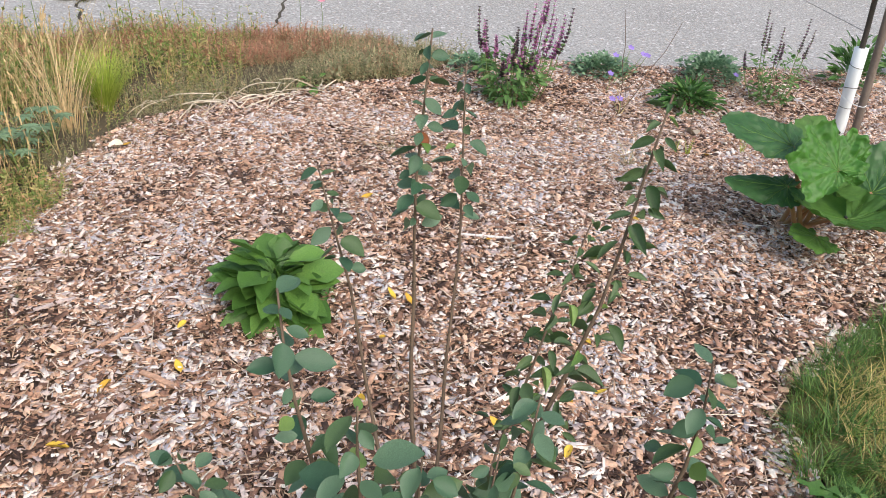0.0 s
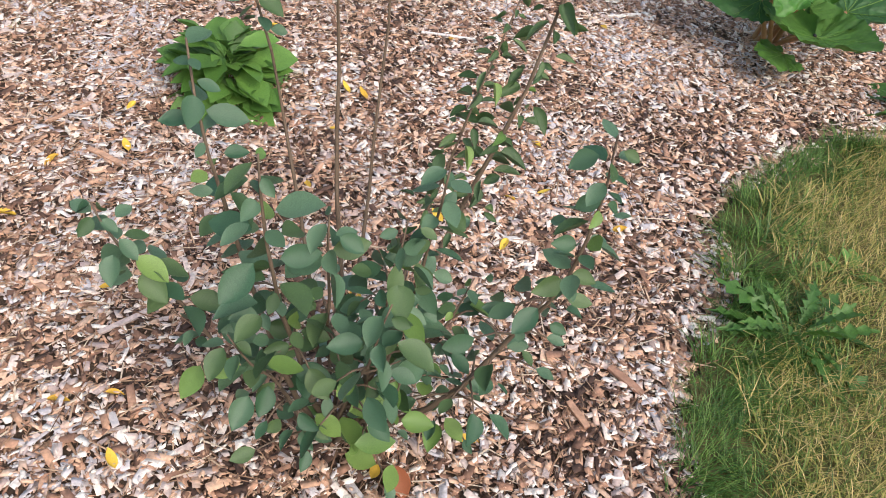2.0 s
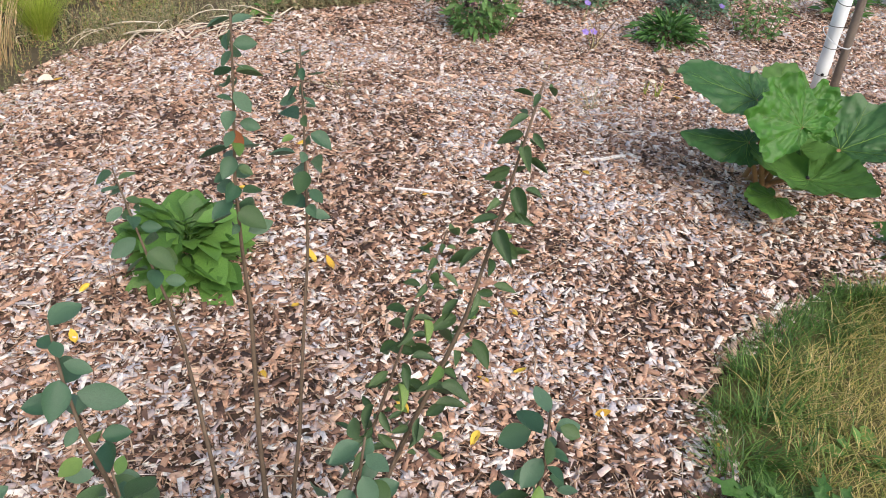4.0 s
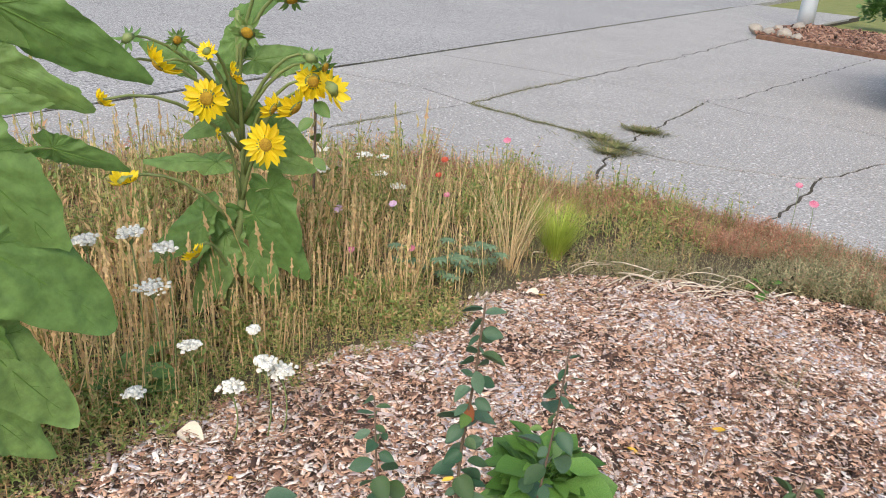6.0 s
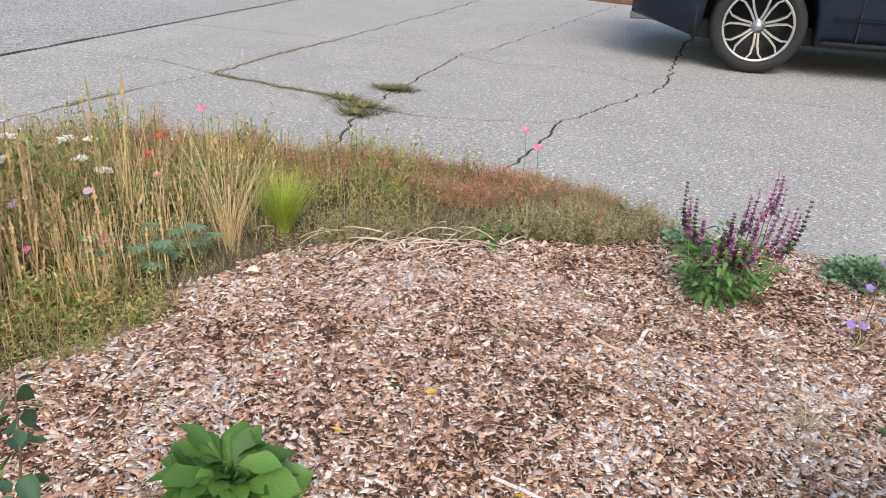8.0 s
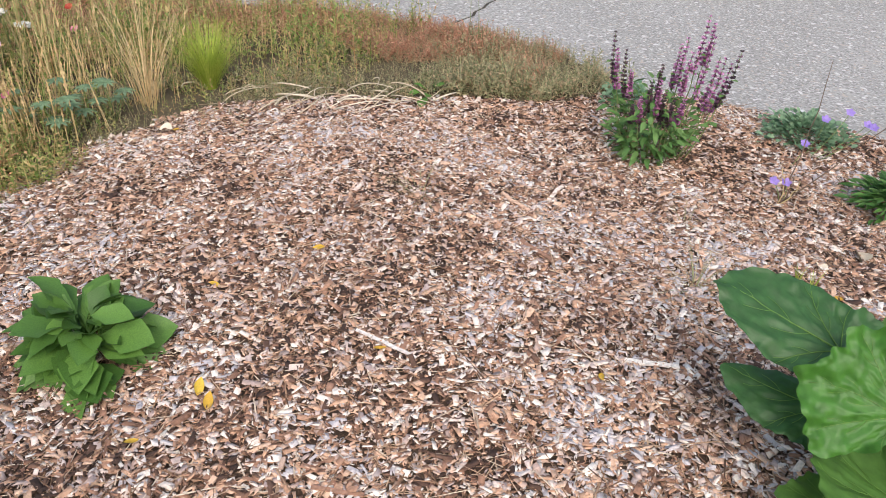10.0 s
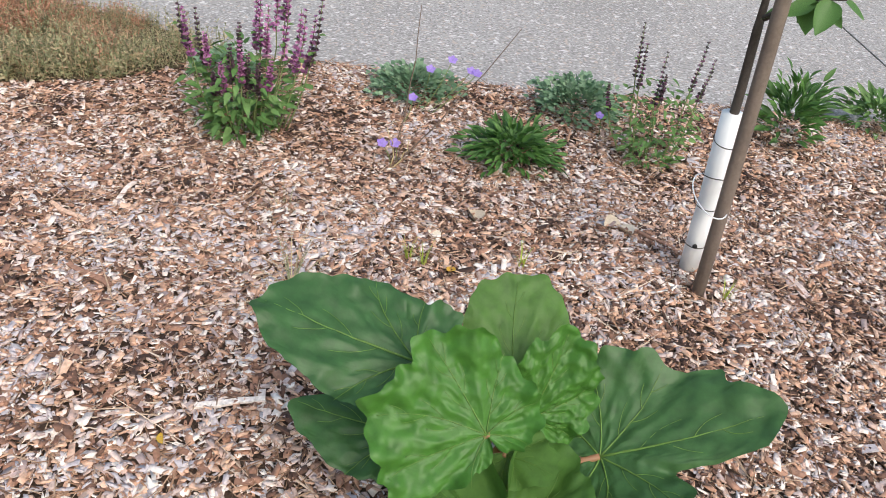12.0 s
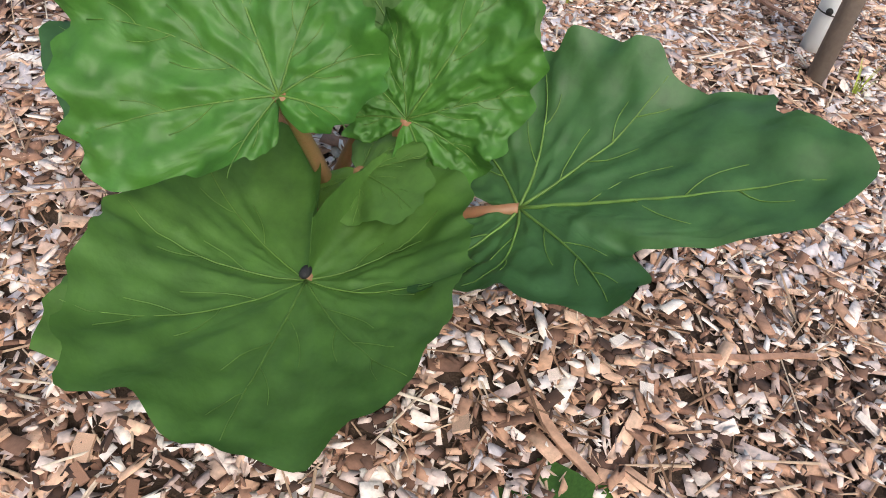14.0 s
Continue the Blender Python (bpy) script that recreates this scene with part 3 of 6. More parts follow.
    # door seam, sill strip, rear lamp, mud flap, exhaust
    for x0, z0, z1 in ((0.62, 0.26, 0.93), (1.62, 0.26, 0.93)):
        bm = bmesh.new()
        box(bm, x0, C - 0.882, (z0 + z1) / 2, 0.008, 0.012, z1 - z0)
        part("door_seam", bm, M_DARK, car, smooth=False)
    bm = bmesh.new()
    box(bm, 1.35, C - 0.868, 0.235, 1.88, 0.03, 0.035)
    bmesh.ops.bevel(bm, geom=bm.edges[:], offset=0.008, segments=2, affect='EDGES')
    part("sill_strip", bm, M_DARK, car)
    bm = bmesh.new()
    box(bm, 1.4, C - 0.892, 0.40, 1.9, 0.012, 0.014)
    part("side_moulding", bm, M_PAINT, car)
    for sgn in (-1, 1):
        bm = bmesh.new()
        bmesh.ops.create_uvsphere(bm, u_segments=20, v_segments=12, radius=1.0, matrix=Matrix.Translation((-0.73, C + sgn * 0.72, 0.85)) @ Matrix.Diagonal((0.17, 0.115, 0.10, 1)))
        part("tail_lamp", bm, M_LAMP, car, "red tail lamp lens")
    bm = bmesh.new()
    box(bm, -0.415, -0.01, 0.33, 0.025, 0.17, 0.24)
    bmesh.ops.bevel(bm, geom=bm.edges[:], offset=0.008, segments=2, affect='EDGES')
    part("mud_flap", bm, M_DARK, car)
    part("exhaust_pipe", tube([(-0.86, 0.30, 0.29), (-0.4, 0.30, 0.30)], 0.032, 12), M_CHROME, car)
    # wheels
    def lathe(prof, n=48):
        b = bmesh.new()
        rr = [[b.verts.new((r * math.cos(2 * math.pi * k / n), y, r * math.sin(2 * math.pi * k / n))) for r, y in prof] for k in range(n)]
        for k in range(n):
            p, q = rr[k], rr[(k + 1) % n]
            for i in range(len(prof) - 1):
                b.faces.new((p[i], p[i + 1], q[i + 1], q[i]))
        bmesh.ops.recalc_face_normals(b, faces=b.faces)
        return b
    first = None
    for x, y, f in ((0.0, -0.09, 1), (2.70, -0.09, 1), (0.0, 2 * C + 0.09, -1), (2.70, 2 * C + 0.09, -1)):
        wheel = new("wheel")
        wheel.parent = car
        wheel.matrix_basis = pose(x, y, 0.315) @ Matrix.Diagonal((1, f, 1, 1))
        if first is None:
            tyre = part("tyre", lathe([(0.235, 0.01), (0.245, 0.0), (0.29, -0.004), (0.306, 0.012), (0.315, 0.03), (0.315, 0.19), (0.30, 0.21), (0.235, 0.20)]), M_DARK, wheel)
            barrel = part("rim_barrel", lathe([(0.0, 0.11), (0.20, 0.11), (0.215, 0.03), (0.236, 0.018)]), M_RIMDK, wheel)
            b = lathe([(0.238, 0.012), (0.236, 0.002), (0.226, 0.002), (0.219, 0.012)])
            spokes = [part("rim", b, M_ALLOY, wheel)]
            for k in range(7):
                a = 2 * math.pi * (k + 0.3) / 7
                b = bmesh.new()
                for sg in (-1, 1):
                    pts = [(0.045, 0.010), (0.12, 0.013), (0.185, 0.026), (0.224, 0.060)]
                    vs = []
                    for r, off in pts:
                        for t in (-0.0075, 0.0075):
                            ang = sg * (off + t)
                            vs.append((r * 1.0, 0.012 + 0.018 * (1 - r / 0.222), ang))
                    top = [b.verts.new((v[0] * math.cos(a) - v[2] * math.sin(a), v[1], v[0] * math.sin(a) + v[2] * math.cos(a))) for v in vs]
                    bot = [b.verts.new((q.co.x, q.co.y + 0.03, q.co.z)) for q in top]
                    for i in range(3):
                        p = 2 * i
                        for quad in ((top[p], top[p + 1], top[p + 3], top[p + 2]), (top[p], top[p + 2], bot[p + 2], bot[p]), (top[p + 1], bot[p + 1], bot[p + 3], top[p + 3])):
                            b.faces.new(quad)
                bmesh.ops.recalc_face_normals(b, faces=b.faces)
                spokes.append(part("spoke", b, M_ALLOY, wheel, smooth=False))
            b = lathe([(0.0, 0.014), (0.020, 0.015), (0.024, 0.022), (0.045, 0.036)], 20)
            spokes.append(part("hub_cap", b, M_ALLOY, wheel))
            first = [tyre, barrel] + spokes
        else:
            for o in first:
                link(o.name.split(".")[0], o.data, None, wheel)
    return car


build_car()


# ---------- street things ----------
def build_manhole(x, y, r, label):
    b = bmesh.new()
    bmesh.ops.create_cone(b, cap_ends=True, segments=40, radius1=r, radius2=r, depth=0.02)
    ob = part("manhole_cover", b, M_IRON, smooth=False)
    ob.location = (x, y, -0.006)
    b = bmesh.new()
    bmesh.ops.create_cone(b, cap_ends=True, segments=40, radius1=r * 0.86, radius2=r * 0.84, depth=0.012)
    lid = part("lid", b, M_IRON, ob, smooth=False)
    lid.location.z = 0.011
    tagged(ob, label, "manhole cover", "manhole covers in the street")


build_manhole(-15.04, 13.6, 0.52, "round cast iron manhole cover set in the asphalt")
build_manhole(-17.5, 17.2, 0.5, "worn round iron cover further along the street")
pole = part("street_pole", tube([(-5.46, 16.5, -0.05), (-5.46, 16.5, 0.4), (-5.46, 16.5, 7.0)], [0.2, 0.185, 0.15], 8), M_POLE)
tagged(pole, "grey-blue painted metal pole beside the street", "pole")


def build_rock(x, y, r, seed, mat=None):
    b = bmesh.new()
    bmesh.ops.create_icosphere(b, subdivisions=3, radius=r)
    for v in b.verts:
        v.co *= 1 + 0.35 * noise.noise(v.co / r * 1.3 + Vector((seed, 0, 0)))
        v.co.z *= 0.7
    ob = part("rock", b, mat or M_STONE)
    ob.location = (x, y, 0.05 + 0.4 * r)
    tagged(ob, "rounded pale stone at the corner of the bed", "rock", "stones edging the far bed")


for i, (x, y, r) in enumerate(((-5.5, 13.45, 0.2), (-5.2, 13.3, 0.16), (-4.85, 13.15, 0.2), (-4.55, 13.0, 0.14), (-5.35, 14.3, 0.15), (-5.2, 15.2, 0.17))):
    build_rock(x, y, r * 0.72, i * 3.7)
n = 5200
px, py = rng.uniform(-5.4, 1.4, n), rng.uniform(11.8, 16.4, n)
ok = (py > 12.95 - 0.235 * (px + 5.3) + 0.1)
loc = np.stack([px, py, np.full(n, 0.06)], 1)[ok]
dirs = rng.normal(size=(len(loc), 3)) * (1, 1, 0.4)
BOXV = [(-.5, -.5, 0), (.5, -.5, 0), (.4, .5, 0), (-.45, .5, 0), (-.5, -.46, 1), (.46, -.5, 1), (.36, .5, .9), (-.45, .42, 1)]
BOXF = [(4, 5, 6, 7), (0, 1, 5, 4), (1, 2, 6, 5), (2, 3, 7, 6), (3, 0, 4, 7)]
sc = np.stack([rng.uniform(.02, .06, len(loc)), rng.uniform(.06, .16, len(loc)), rng.uniform(.01, .03, len(loc))], 1)
M_BARKCH = piece_mat("bark_chunks", [(0.0, (0.07, 0.04, 0.03)), (0.5, (0.24, 0.12, 0.08)), (1.0, (0.42, 0.27, 0.2))], 0.9, 40, 0.5)
ob = link("bark_chunks", scattered("bark_chunks", BOXV, BOXF, frames_for(loc, dirs, np.tile((0, 0, 1.), (len(loc), 1)), sc), False), M_BARKCH)
tagged(ob, "loose reddish bark chunks over the far bed", "bark mulch", kind="stuff")


# ---------- wood chips ----------
SHARDV = [(-.5, -.3, 0), (.1, -.5, 0), (.5, .15, 0), (.05, .5, 0), (-.4, .35, 0), (-.5, -.3, 1), (.1, -.5, .8), (.5, .15, 1), (.05, .5, .7), (-.4, .35, 1), (0, 0, 1.1)]
SHARDF = [(5, 6, 10, 9), (6, 7, 8, 10), (10, 8, 9, 9), (0, 1, 6, 5), (1, 2, 7, 6), (2, 3, 8, 7), (3, 4, 9, 8), (4, 0, 5, 9)]
SHARDF = [f for f in SHARDF if len(set(f)) == 4]


def chips(name, n, x0, x1, y0, y1, lo, hi, mat, lift=0.0, shard=False):
    x, y = rng.uniform(x0, x1, n), rng.uniform(y0, y1, n)
    ok = in_bed(x, y)
    x, y = x[ok], y[ok]
    n = len(x)
    tilt = rng.normal(0, 0.30, (n, 2))
    a = rng.uniform(0, 2 * np.pi, n)
    d = np.stack([np.cos(a), np.sin(a), tilt[:, 0]], 1)
    up = np.stack([tilt[:, 1] * np.sin(a), -tilt[:, 1] * np.cos(a), np.ones(n)], 1)
    L = np.exp(rng.normal(0, 0.45, n)) * (lo + hi) / 2
    L = np.clip(L, lo * 0.6, hi * 2.2)
    W = np.clip(L * rng.uniform(0.18, 0.68, n), 0.003, 0.018)
    T = rng.uniform(0.001, 0.0042, n)
    loc = np.stack([x, y, land(x, y) + rng.uniform(-0.002, 0.013, n) + lift], 1)
    return scattered(name, SHARDV if shard else BOXV, SHARDF if shard else BOXF, frames_for(loc, d, up, np.stack([W, L, T], 1)), False)


ob = link("wood_chips", chips("wood_chips", 110000, -2.1, 4.0, -4.0, 1.45, 0.013, 0.038, M_CHIP), M_CHIP)
tagged(ob, "loose tan, brown and grey wood chips over the bed", "wood chips", kind="stuff")
ob = link("wood_chips", chips("wood_chips", 150000, -2.1, 3.0, -3.4, 1.3, 0.010, 0.026, M_CHIP, 0.003, True), M_CHIP)
tagged(ob, "dense small wood chips round the rhubarb", "wood chips", kind="stuff")
n = 62000
x, y = rng.uniform(-2.1, 4, n), rng.uniform(-4, 1.45, n)
ok = in_bed(x, y)
x, y = x[ok], y[ok]
n = len(x)
a = rng.uniform(0, 2 * np.pi, n)
FIB = ([(-1, 0, 0), (1, 0, 0), (.9, .5, .06), (-.9, .5, .06), (.5, 1, 0), (-.5, 1, 0), (0, 0, .9), (0, .5, 1), (0, 1, .5)], [(0, 6, 7, 3), (6, 1, 2, 7), (3, 7, 8, 5), (7, 2, 4, 8)])
fm = frames_for(np.stack([x, y, land(x, y) + rng.uniform(0.004, 0.015, n)], 1), np.stack([np.cos(a), np.sin(a), rng.normal(0, .12, n)], 1), np.tile((0, 0, 1.), (n, 1)),
                np.stack([rng.uniform(.0007, .0026, n), rng.uniform(.02, .08, n) * np.exp(rng.normal(0, .35, n)), rng.uniform(.001, .003, n)], 1))
ob = link("bark_fibres", scattered("bark_fibres", FIB[0], FIB[1], fm, False), M_TWIG)
tagged(ob, "thin dry twigs and shredded fibres among the chips", "twigs", kind="stuff")

# ---------- lawn blades ----------
n = 150000
x, y = rng.uniform(-0.1, 3.4, n), rng.uniform(-3.9, -1.2, n)
ok = in_lawn(x - 0.10 - rng.exponential(0.10, n), y)
x, y = x[ok], y[ok]
n = len(x)
a = rng.uniform(0, 2 * np.pi, n)
edge = np.exp(-((x - np.interp(y, LAWN_Y, LAWN_X)) / 0.28) ** 2)
hgt = rng.uniform(0.03, 0.065, n) * (1 + 0.9 * edge)
lean = rng.uniform(0.2, 0.9, n)
d = np.stack([np.cos(a) * lean, np.sin(a) * lean, np.ones(n)], 1)
up = np.stack([np.cos(a), np.sin(a), -lean], 1)
bt = blade_tpl(0.45, 3, 0.032)
ob = link("grass", scattered("grass", bt[0], bt[1], frames_for(np.stack([x, y, land(x, y) + 0.008], 1), d, up, np.stack([hgt * .75, hgt, hgt], 1))), M_GRASS)
tagged(ob, "short lawn grass, green at the edge and straw-coloured within", "grass", kind="stuff")
n = 150000
x, y = rng.uniform(-0.1, 2.6, n), rng.uniform(-3.9, -1.2, n)
off = x - np.interp(y, LAWN_Y, LAWN_X)
ok = (off > -0.03 + rng.uniform(-.02, .03, n)) & (off < rng.exponential(0.10, n) + 0.08 + 0.14 * (np.sin(y * 5 + x * 3) > .35)) & (y < -1.3)
x, y = x[ok], y[ok]
n = len(x)
tuft = np.floor(x * 14) * 3.7 + np.floor(y * 14) * 9.1
a = np.sin(tuft) * 3 + rng.normal(0, 1.0, n)
hgt = rng.uniform(0.05, 0.11, n) * (0.8 + 0.4 * np.sin(tuft * 1.7))
lean = rng.uniform(0.1, 0.9, n)
d = np.stack([np.cos(a) * lean, np.sin(a) * lean, np.ones(n)], 1)
up = np.stack([np.cos(a), np.sin(a), -lean], 1)
ob = link("grass", scattered("grass", bt[0], bt[1], frames_for(np.stack([x, y, land(x, y) + 0.006], 1), d, up, np.stack([hgt * .55, hgt, hgt], 1))), M_GRASSG)
tagged(ob, "longer deep green grass tufts along the lawn edge", "grass", kind="stuff")


# ---------- meadow growth ----------
def grow(name, n, x0, x1, y0, y1, test, h, lean, tpl, mat, wide=1.0, label="", category="plants"):
    x, y = rng.uniform(x0, x1, n), rng.uniform(y0, y1, n)
    ok = test(x, y)
    x, y = x[ok], y[ok]
    m = len(x)
    a = rng.uniform(0, 2 * np.pi, m)
    hh = h(x, y) * rng.uniform(0.5, 1.2, m) * (0.85 + 0.35 * np.sin(x * 6.3 + 2 * np.sin(y * 4)) * np.cos(y * 7.1)) * (0.75 + 0.5 * np.abs(np.sin(x * 15.7 + 1.5 * np.sin(y * 9)) * np.sin(y * 17.3 + x * 3)))
    l = rng.uniform(0, lean, m)
    d = np.stack([np.cos(a) * l, np.sin(a) * l, np.ones(m)], 1)
    up = np.stack([np.cos(a), np.sin(a), -l], 1)
    ob_ = link(name, scattered(name, tpl[0], tpl[1], frames_for(np.stack([x, y, land(x, y)], 1), d, up, np.stack([hh * wide, hh, hh], 1))), mat)
    return tagged(ob_, label, category, kind="stuff")


def into(x, y):
    return np.clip(np.interp(y, FRONT_Y, FRONT_X) - x, 0, 2)


def tall(x, y):
    back = np.clip((np.interp(x, BACK_X, BACK_Y) - y) / 1.3, 0.15, 1)
    return 0.09 + 0.36 * np.clip((into(x, y) - 0.12) / 0.5, 0, 1) * np.clip((-1.5 - x) / 0.6, 0, 1) * back


def low(x, y):
    return 0.07 + 0.05 * np.clip(into(x, y) / 0.3, 0, 1) + 0.10 * np.clip((into(x, y) - 0.3) / 0.6, 0, 1)


# a sprig: a stem with pairs of small leaves
SV, SF = [], []
for i in range(5):
    for sg in (-1, 1):
        z0, ln = 0.15 + 0.19 * i, 0.20 - 0.022 * i
        k = len(SV)
        tw = i * 1.9
        cx, sx = math.cos(tw) * sg, math.sin(tw) * sg
        SV += [(0, z0, 0), (cx * ln * .5 - sx * ln * .2, z0 + ln * .35, sx * ln * .5 + cx * ln * .2), (cx * ln, z0 + ln * .5, sx * ln), (cx * ln * .5 + sx * ln * .2, z0 + ln * .3, sx * ln * .5 - cx * ln * .2)]
        SF.append((k, k + 1, k + 2, k + 3))
k = len(SV)
SV += [(-.012, 0, 0), (.012, 0, 0), (.006, 1, 0.02), (-.006, 1, 0.02)]
SF.append((k, k + 1, k + 2, k + 3))
SPRIG = (SV, SF)


def patchy(x, y, f=2.3, lim=0.0):
    return np.sin(x * f * 2.1 + 1.3) * np.cos(y * f * 1.7 + x) + 0.5 * np.sin(x * 7 - y * 9) > lim


grow("low_growth", 15000, -4.85, 0, -4.5, 1.7, lambda x, y: in_meadow(x, y) & (x < -1.3), low, 0.5, SPRIG, M_MEADOW, 1.0, "tangled green and browning wildflower foliage", "wild plants")
grow("low_growth", 22000, -2.6, 0.1, -4.0, 1.7, lambda x, y: in_meadow(x - 0.07, y) & (into(x, y) < 0.5) & (x < -1.25) & ((x + 1.78) ** 2 + (y - 0.05) ** 2 > .05), lambda x, y: 0.04 + 0.08 * np.clip(into(x, y) / .4, 0, 1), 1.1, SPRIG, M_COVER, 1.1, "low grey-green creeping cover along the bed edge", "ground cover")
grow("low_growth", 9000, -2.6, -1.2, -4.2, -0.6, lambda x, y: in_meadow(x - 0.10, y) & (into(x, y) < 0.35), lambda x, y: 0.10 + 0.12 * np.clip(into(x, y) / .3, 0, 1), 0.9, SPRIG, M_MEADOW, 1.5, "loose green weeds along the bed edge", "wild plants")
grow("creeping_cover", 12000, -2.3, -0.6, -3.0, 0.9, lambda x, y: ~in_meadow(x, y) & (np.interp(y, FRONT_Y, FRONT_X) - x > -0.42 * rng.uniform(0, 1, len(x)) ** 2 - .02) & (x < -1.35), lambda x, y: 0 * x + 0.042, 1.3, SPRIG, M_COVER, 1.2, "sparse creeping stems spreading over the wood chips", "ground cover")
strip = lambda x, y: in_meadow(x, y) & (x > -1.75)
grow("ground_cover", 10000, -1.75, 0.05, 0.0, 1.75, lambda x, y: strip(x, y) & (y < np.interp(x, BACK_X, BACK_Y) + 0.02), lambda x, y: 0.07 + 0.06 * np.clip((x + 1.3) / 0.5, 0, 1), 1.0, SPRIG, M_COVER, 1.1, "grey-green low cushion plants beside the driveway", "ground cover")
grow("ground_cover", 13000, -3.6, -0.45, 0.5, 1.75, lambda x, y: in_meadow(x, y) & (y > np.interp(x, BACK_X, BACK_Y) - 0.55 + 0.12 * np.sin(x * 6)), lambda x, y: 0 * x + 0.12, 0.9, SPRIG, M_RUST, 1.1, "rusty red low plants along the driveway edge", "ground cover")
grow("ground_cover", 2600, -4.8, -3.0, -2.6, 1.2, lambda x, y: in_meadow(x, y), lambda x, y: 0 * x + 0.2, 0.8, SPRIG, M_RUST, 0.8, "reddish brown weeds at the street side", "ground cover")
grow("stalks", 4800, -4.85, -1.3, -4.5, 1.6, lambda x, y: in_meadow(x, y) & (into(x, y) > 0.2), tall, 0.3, blade_tpl(0.25, 3, 0.008), M_STALK, 1.0, "upright dry straw-coloured stalks", "dry stalks")
# stalks with seed heads, thick round the golden grass
HV = [(-.004, 0, 0), (.004, 0, 0), (.003, 1, 0), (-.003, 1, 0)]
HF = [(0, 1, 2, 3)]
for i in range(6):
    z0 = 0.72 + 0.05 * i
    k = len(HV)
    c, s = math.cos(i * 2.1) * .011, math.sin(i * 2.1) * .011
    HV += [(-c, z0, -s), (c * .3, z0 - .02, s), (c, z0, s), (c * .2, z0 + .05, -s)]
    HF.append((k, k + 1, k + 2, k + 3))
grow("seed_stalks", 1500, -4.7, -1.5, -4.2, 1.5, lambda x, y: in_meadow(x, y) & (into(x, y) > 0.25), lambda x, y: tall(x, y) * 1.15, 0.25, (HV, HF), M_STALK, 1.6, "dry seed heads on thin stalks", "dry stalks")
grow("seed_stalks", 70, -2.35, -1.6, -0.6, 0.2, lambda x, y: (x + 2.0) ** 2 + (y + .2) ** 2 < .06, lambda x, y: 0 * x + .58, .45, (HV, HF), M_GOLD, 1.0, "golden seed heads of the dry grass", "dry stalks")
grow("seed_stalks", 1100, -3.0, -1.85, -2.5, -0.5, lambda x, y: in_meadow(x, y) & (into(x, y) > 0.06), lambda x, y: 0.22 + 0.22 * np.clip(into(x, y) / 0.4, 0, 1), 0.4, (HV, HF), M_HUSK, 2.6, "crowded brown seed spikes of dried wildflowers", "dry stalks")
grow("seed_stalks", 600, -4.4, -2.2, -0.8, 1.2, lambda x, y: in_meadow(x, y), lambda x, y: 0 * x + 0.26, 0.5, (HV, HF), M_HUSK, 2.6, "brown seed spikes of dried wildflowers", "dry stalks")
grow("dry_twigs", 900, -1.8, 0.0, 0.1, 1.7, lambda x, y: in_meadow(x, y), lambda x, y: 0 * x + .16, 1.1, blade_tpl(.4, 3, .007), M_STALK, 1.0, "dry twigs sticking out of the cover plants", "dry stalks")
grow("green_stems", 7000, -4.5, -1.5, -4.2, 1.4, lambda x, y: in_meadow(x, y) & (into(x, y) > 0.2) & patchy(x, y), lambda x, y: tall(x, y) * 0.8 + .05, 0.4, SPRIG, M_MEADOW, 0.6, "leafy green wildflower stems", "wild plants")


def grass_tuft(name, x, y, n, h, spread, mat, label, w=0.004, bend=0.3, base=0.03):
    t = blade_tpl(bend, 5, 0.5)
    a, r = rng.uniform(0, 2 * np.pi, n), rng.uniform(0, base, n)
    l = rng.uniform(0, spread, n)
    d = np.stack([np.cos(a) * l, np.sin(a) * l, np.ones(n)], 1)
    up = np.stack([np.cos(a), np.sin(a), -l], 1)
    hh = rng.uniform(0.6, 1.0, n) * h
    ob_ = link(name, scattered(name, t[0], t[1], frames_for(np.stack([np.cos(a) * r, np.sin(a) * r, np.zeros(n)], 1), d, up, np.stack([np.full(n, w), hh, hh], 1))), mat)
    ob_.location = (x, y, float(land(x, y)))
    return tagged(ob_, label, "grass tuft")


grass_tuft("green_grass_tuft", -1.90, 0.27, 700, 0.40, 0.62, M_LIME, "fine lime-green ornamental grass tuft", 0.003, 0.22)
grass_tuft("golden_grass", -1.95, -0.10, 40, 0.66, 0.42, M_GOLD, "tall dry golden grass gone to seed", 0.0045, 0.3, 0.07)
grass_tuft("golden_grass", -2.0, -0.04, 30, 0.72, 0.36, M_GOLD, "tall dry golden grass gone to seed", 0.0045, 0.35, 0.07)
for x, y, n, h in ((-0.45, -0.25, 26, 0.26), (0.62, -0.4, 30, 0.24), (0.5, 0.05, 16, 0.14)):
    o = grass_tuft("dry_grass", x, y, n, h, 2.6, M_COVER, "flattened tuft of faded grass on the mulch", 0.003, 0.3)
for x, y in ((0.912, -0.17), (1.248, -0.149), (0.96, -0.2), (1.84, -0.2)):
    grass_tuft("sprout", x, y, 12, 0.10, 0.35, M_LIME, "small fresh green grass sprout in the mulch", 0.004, 0.15, 0.01)
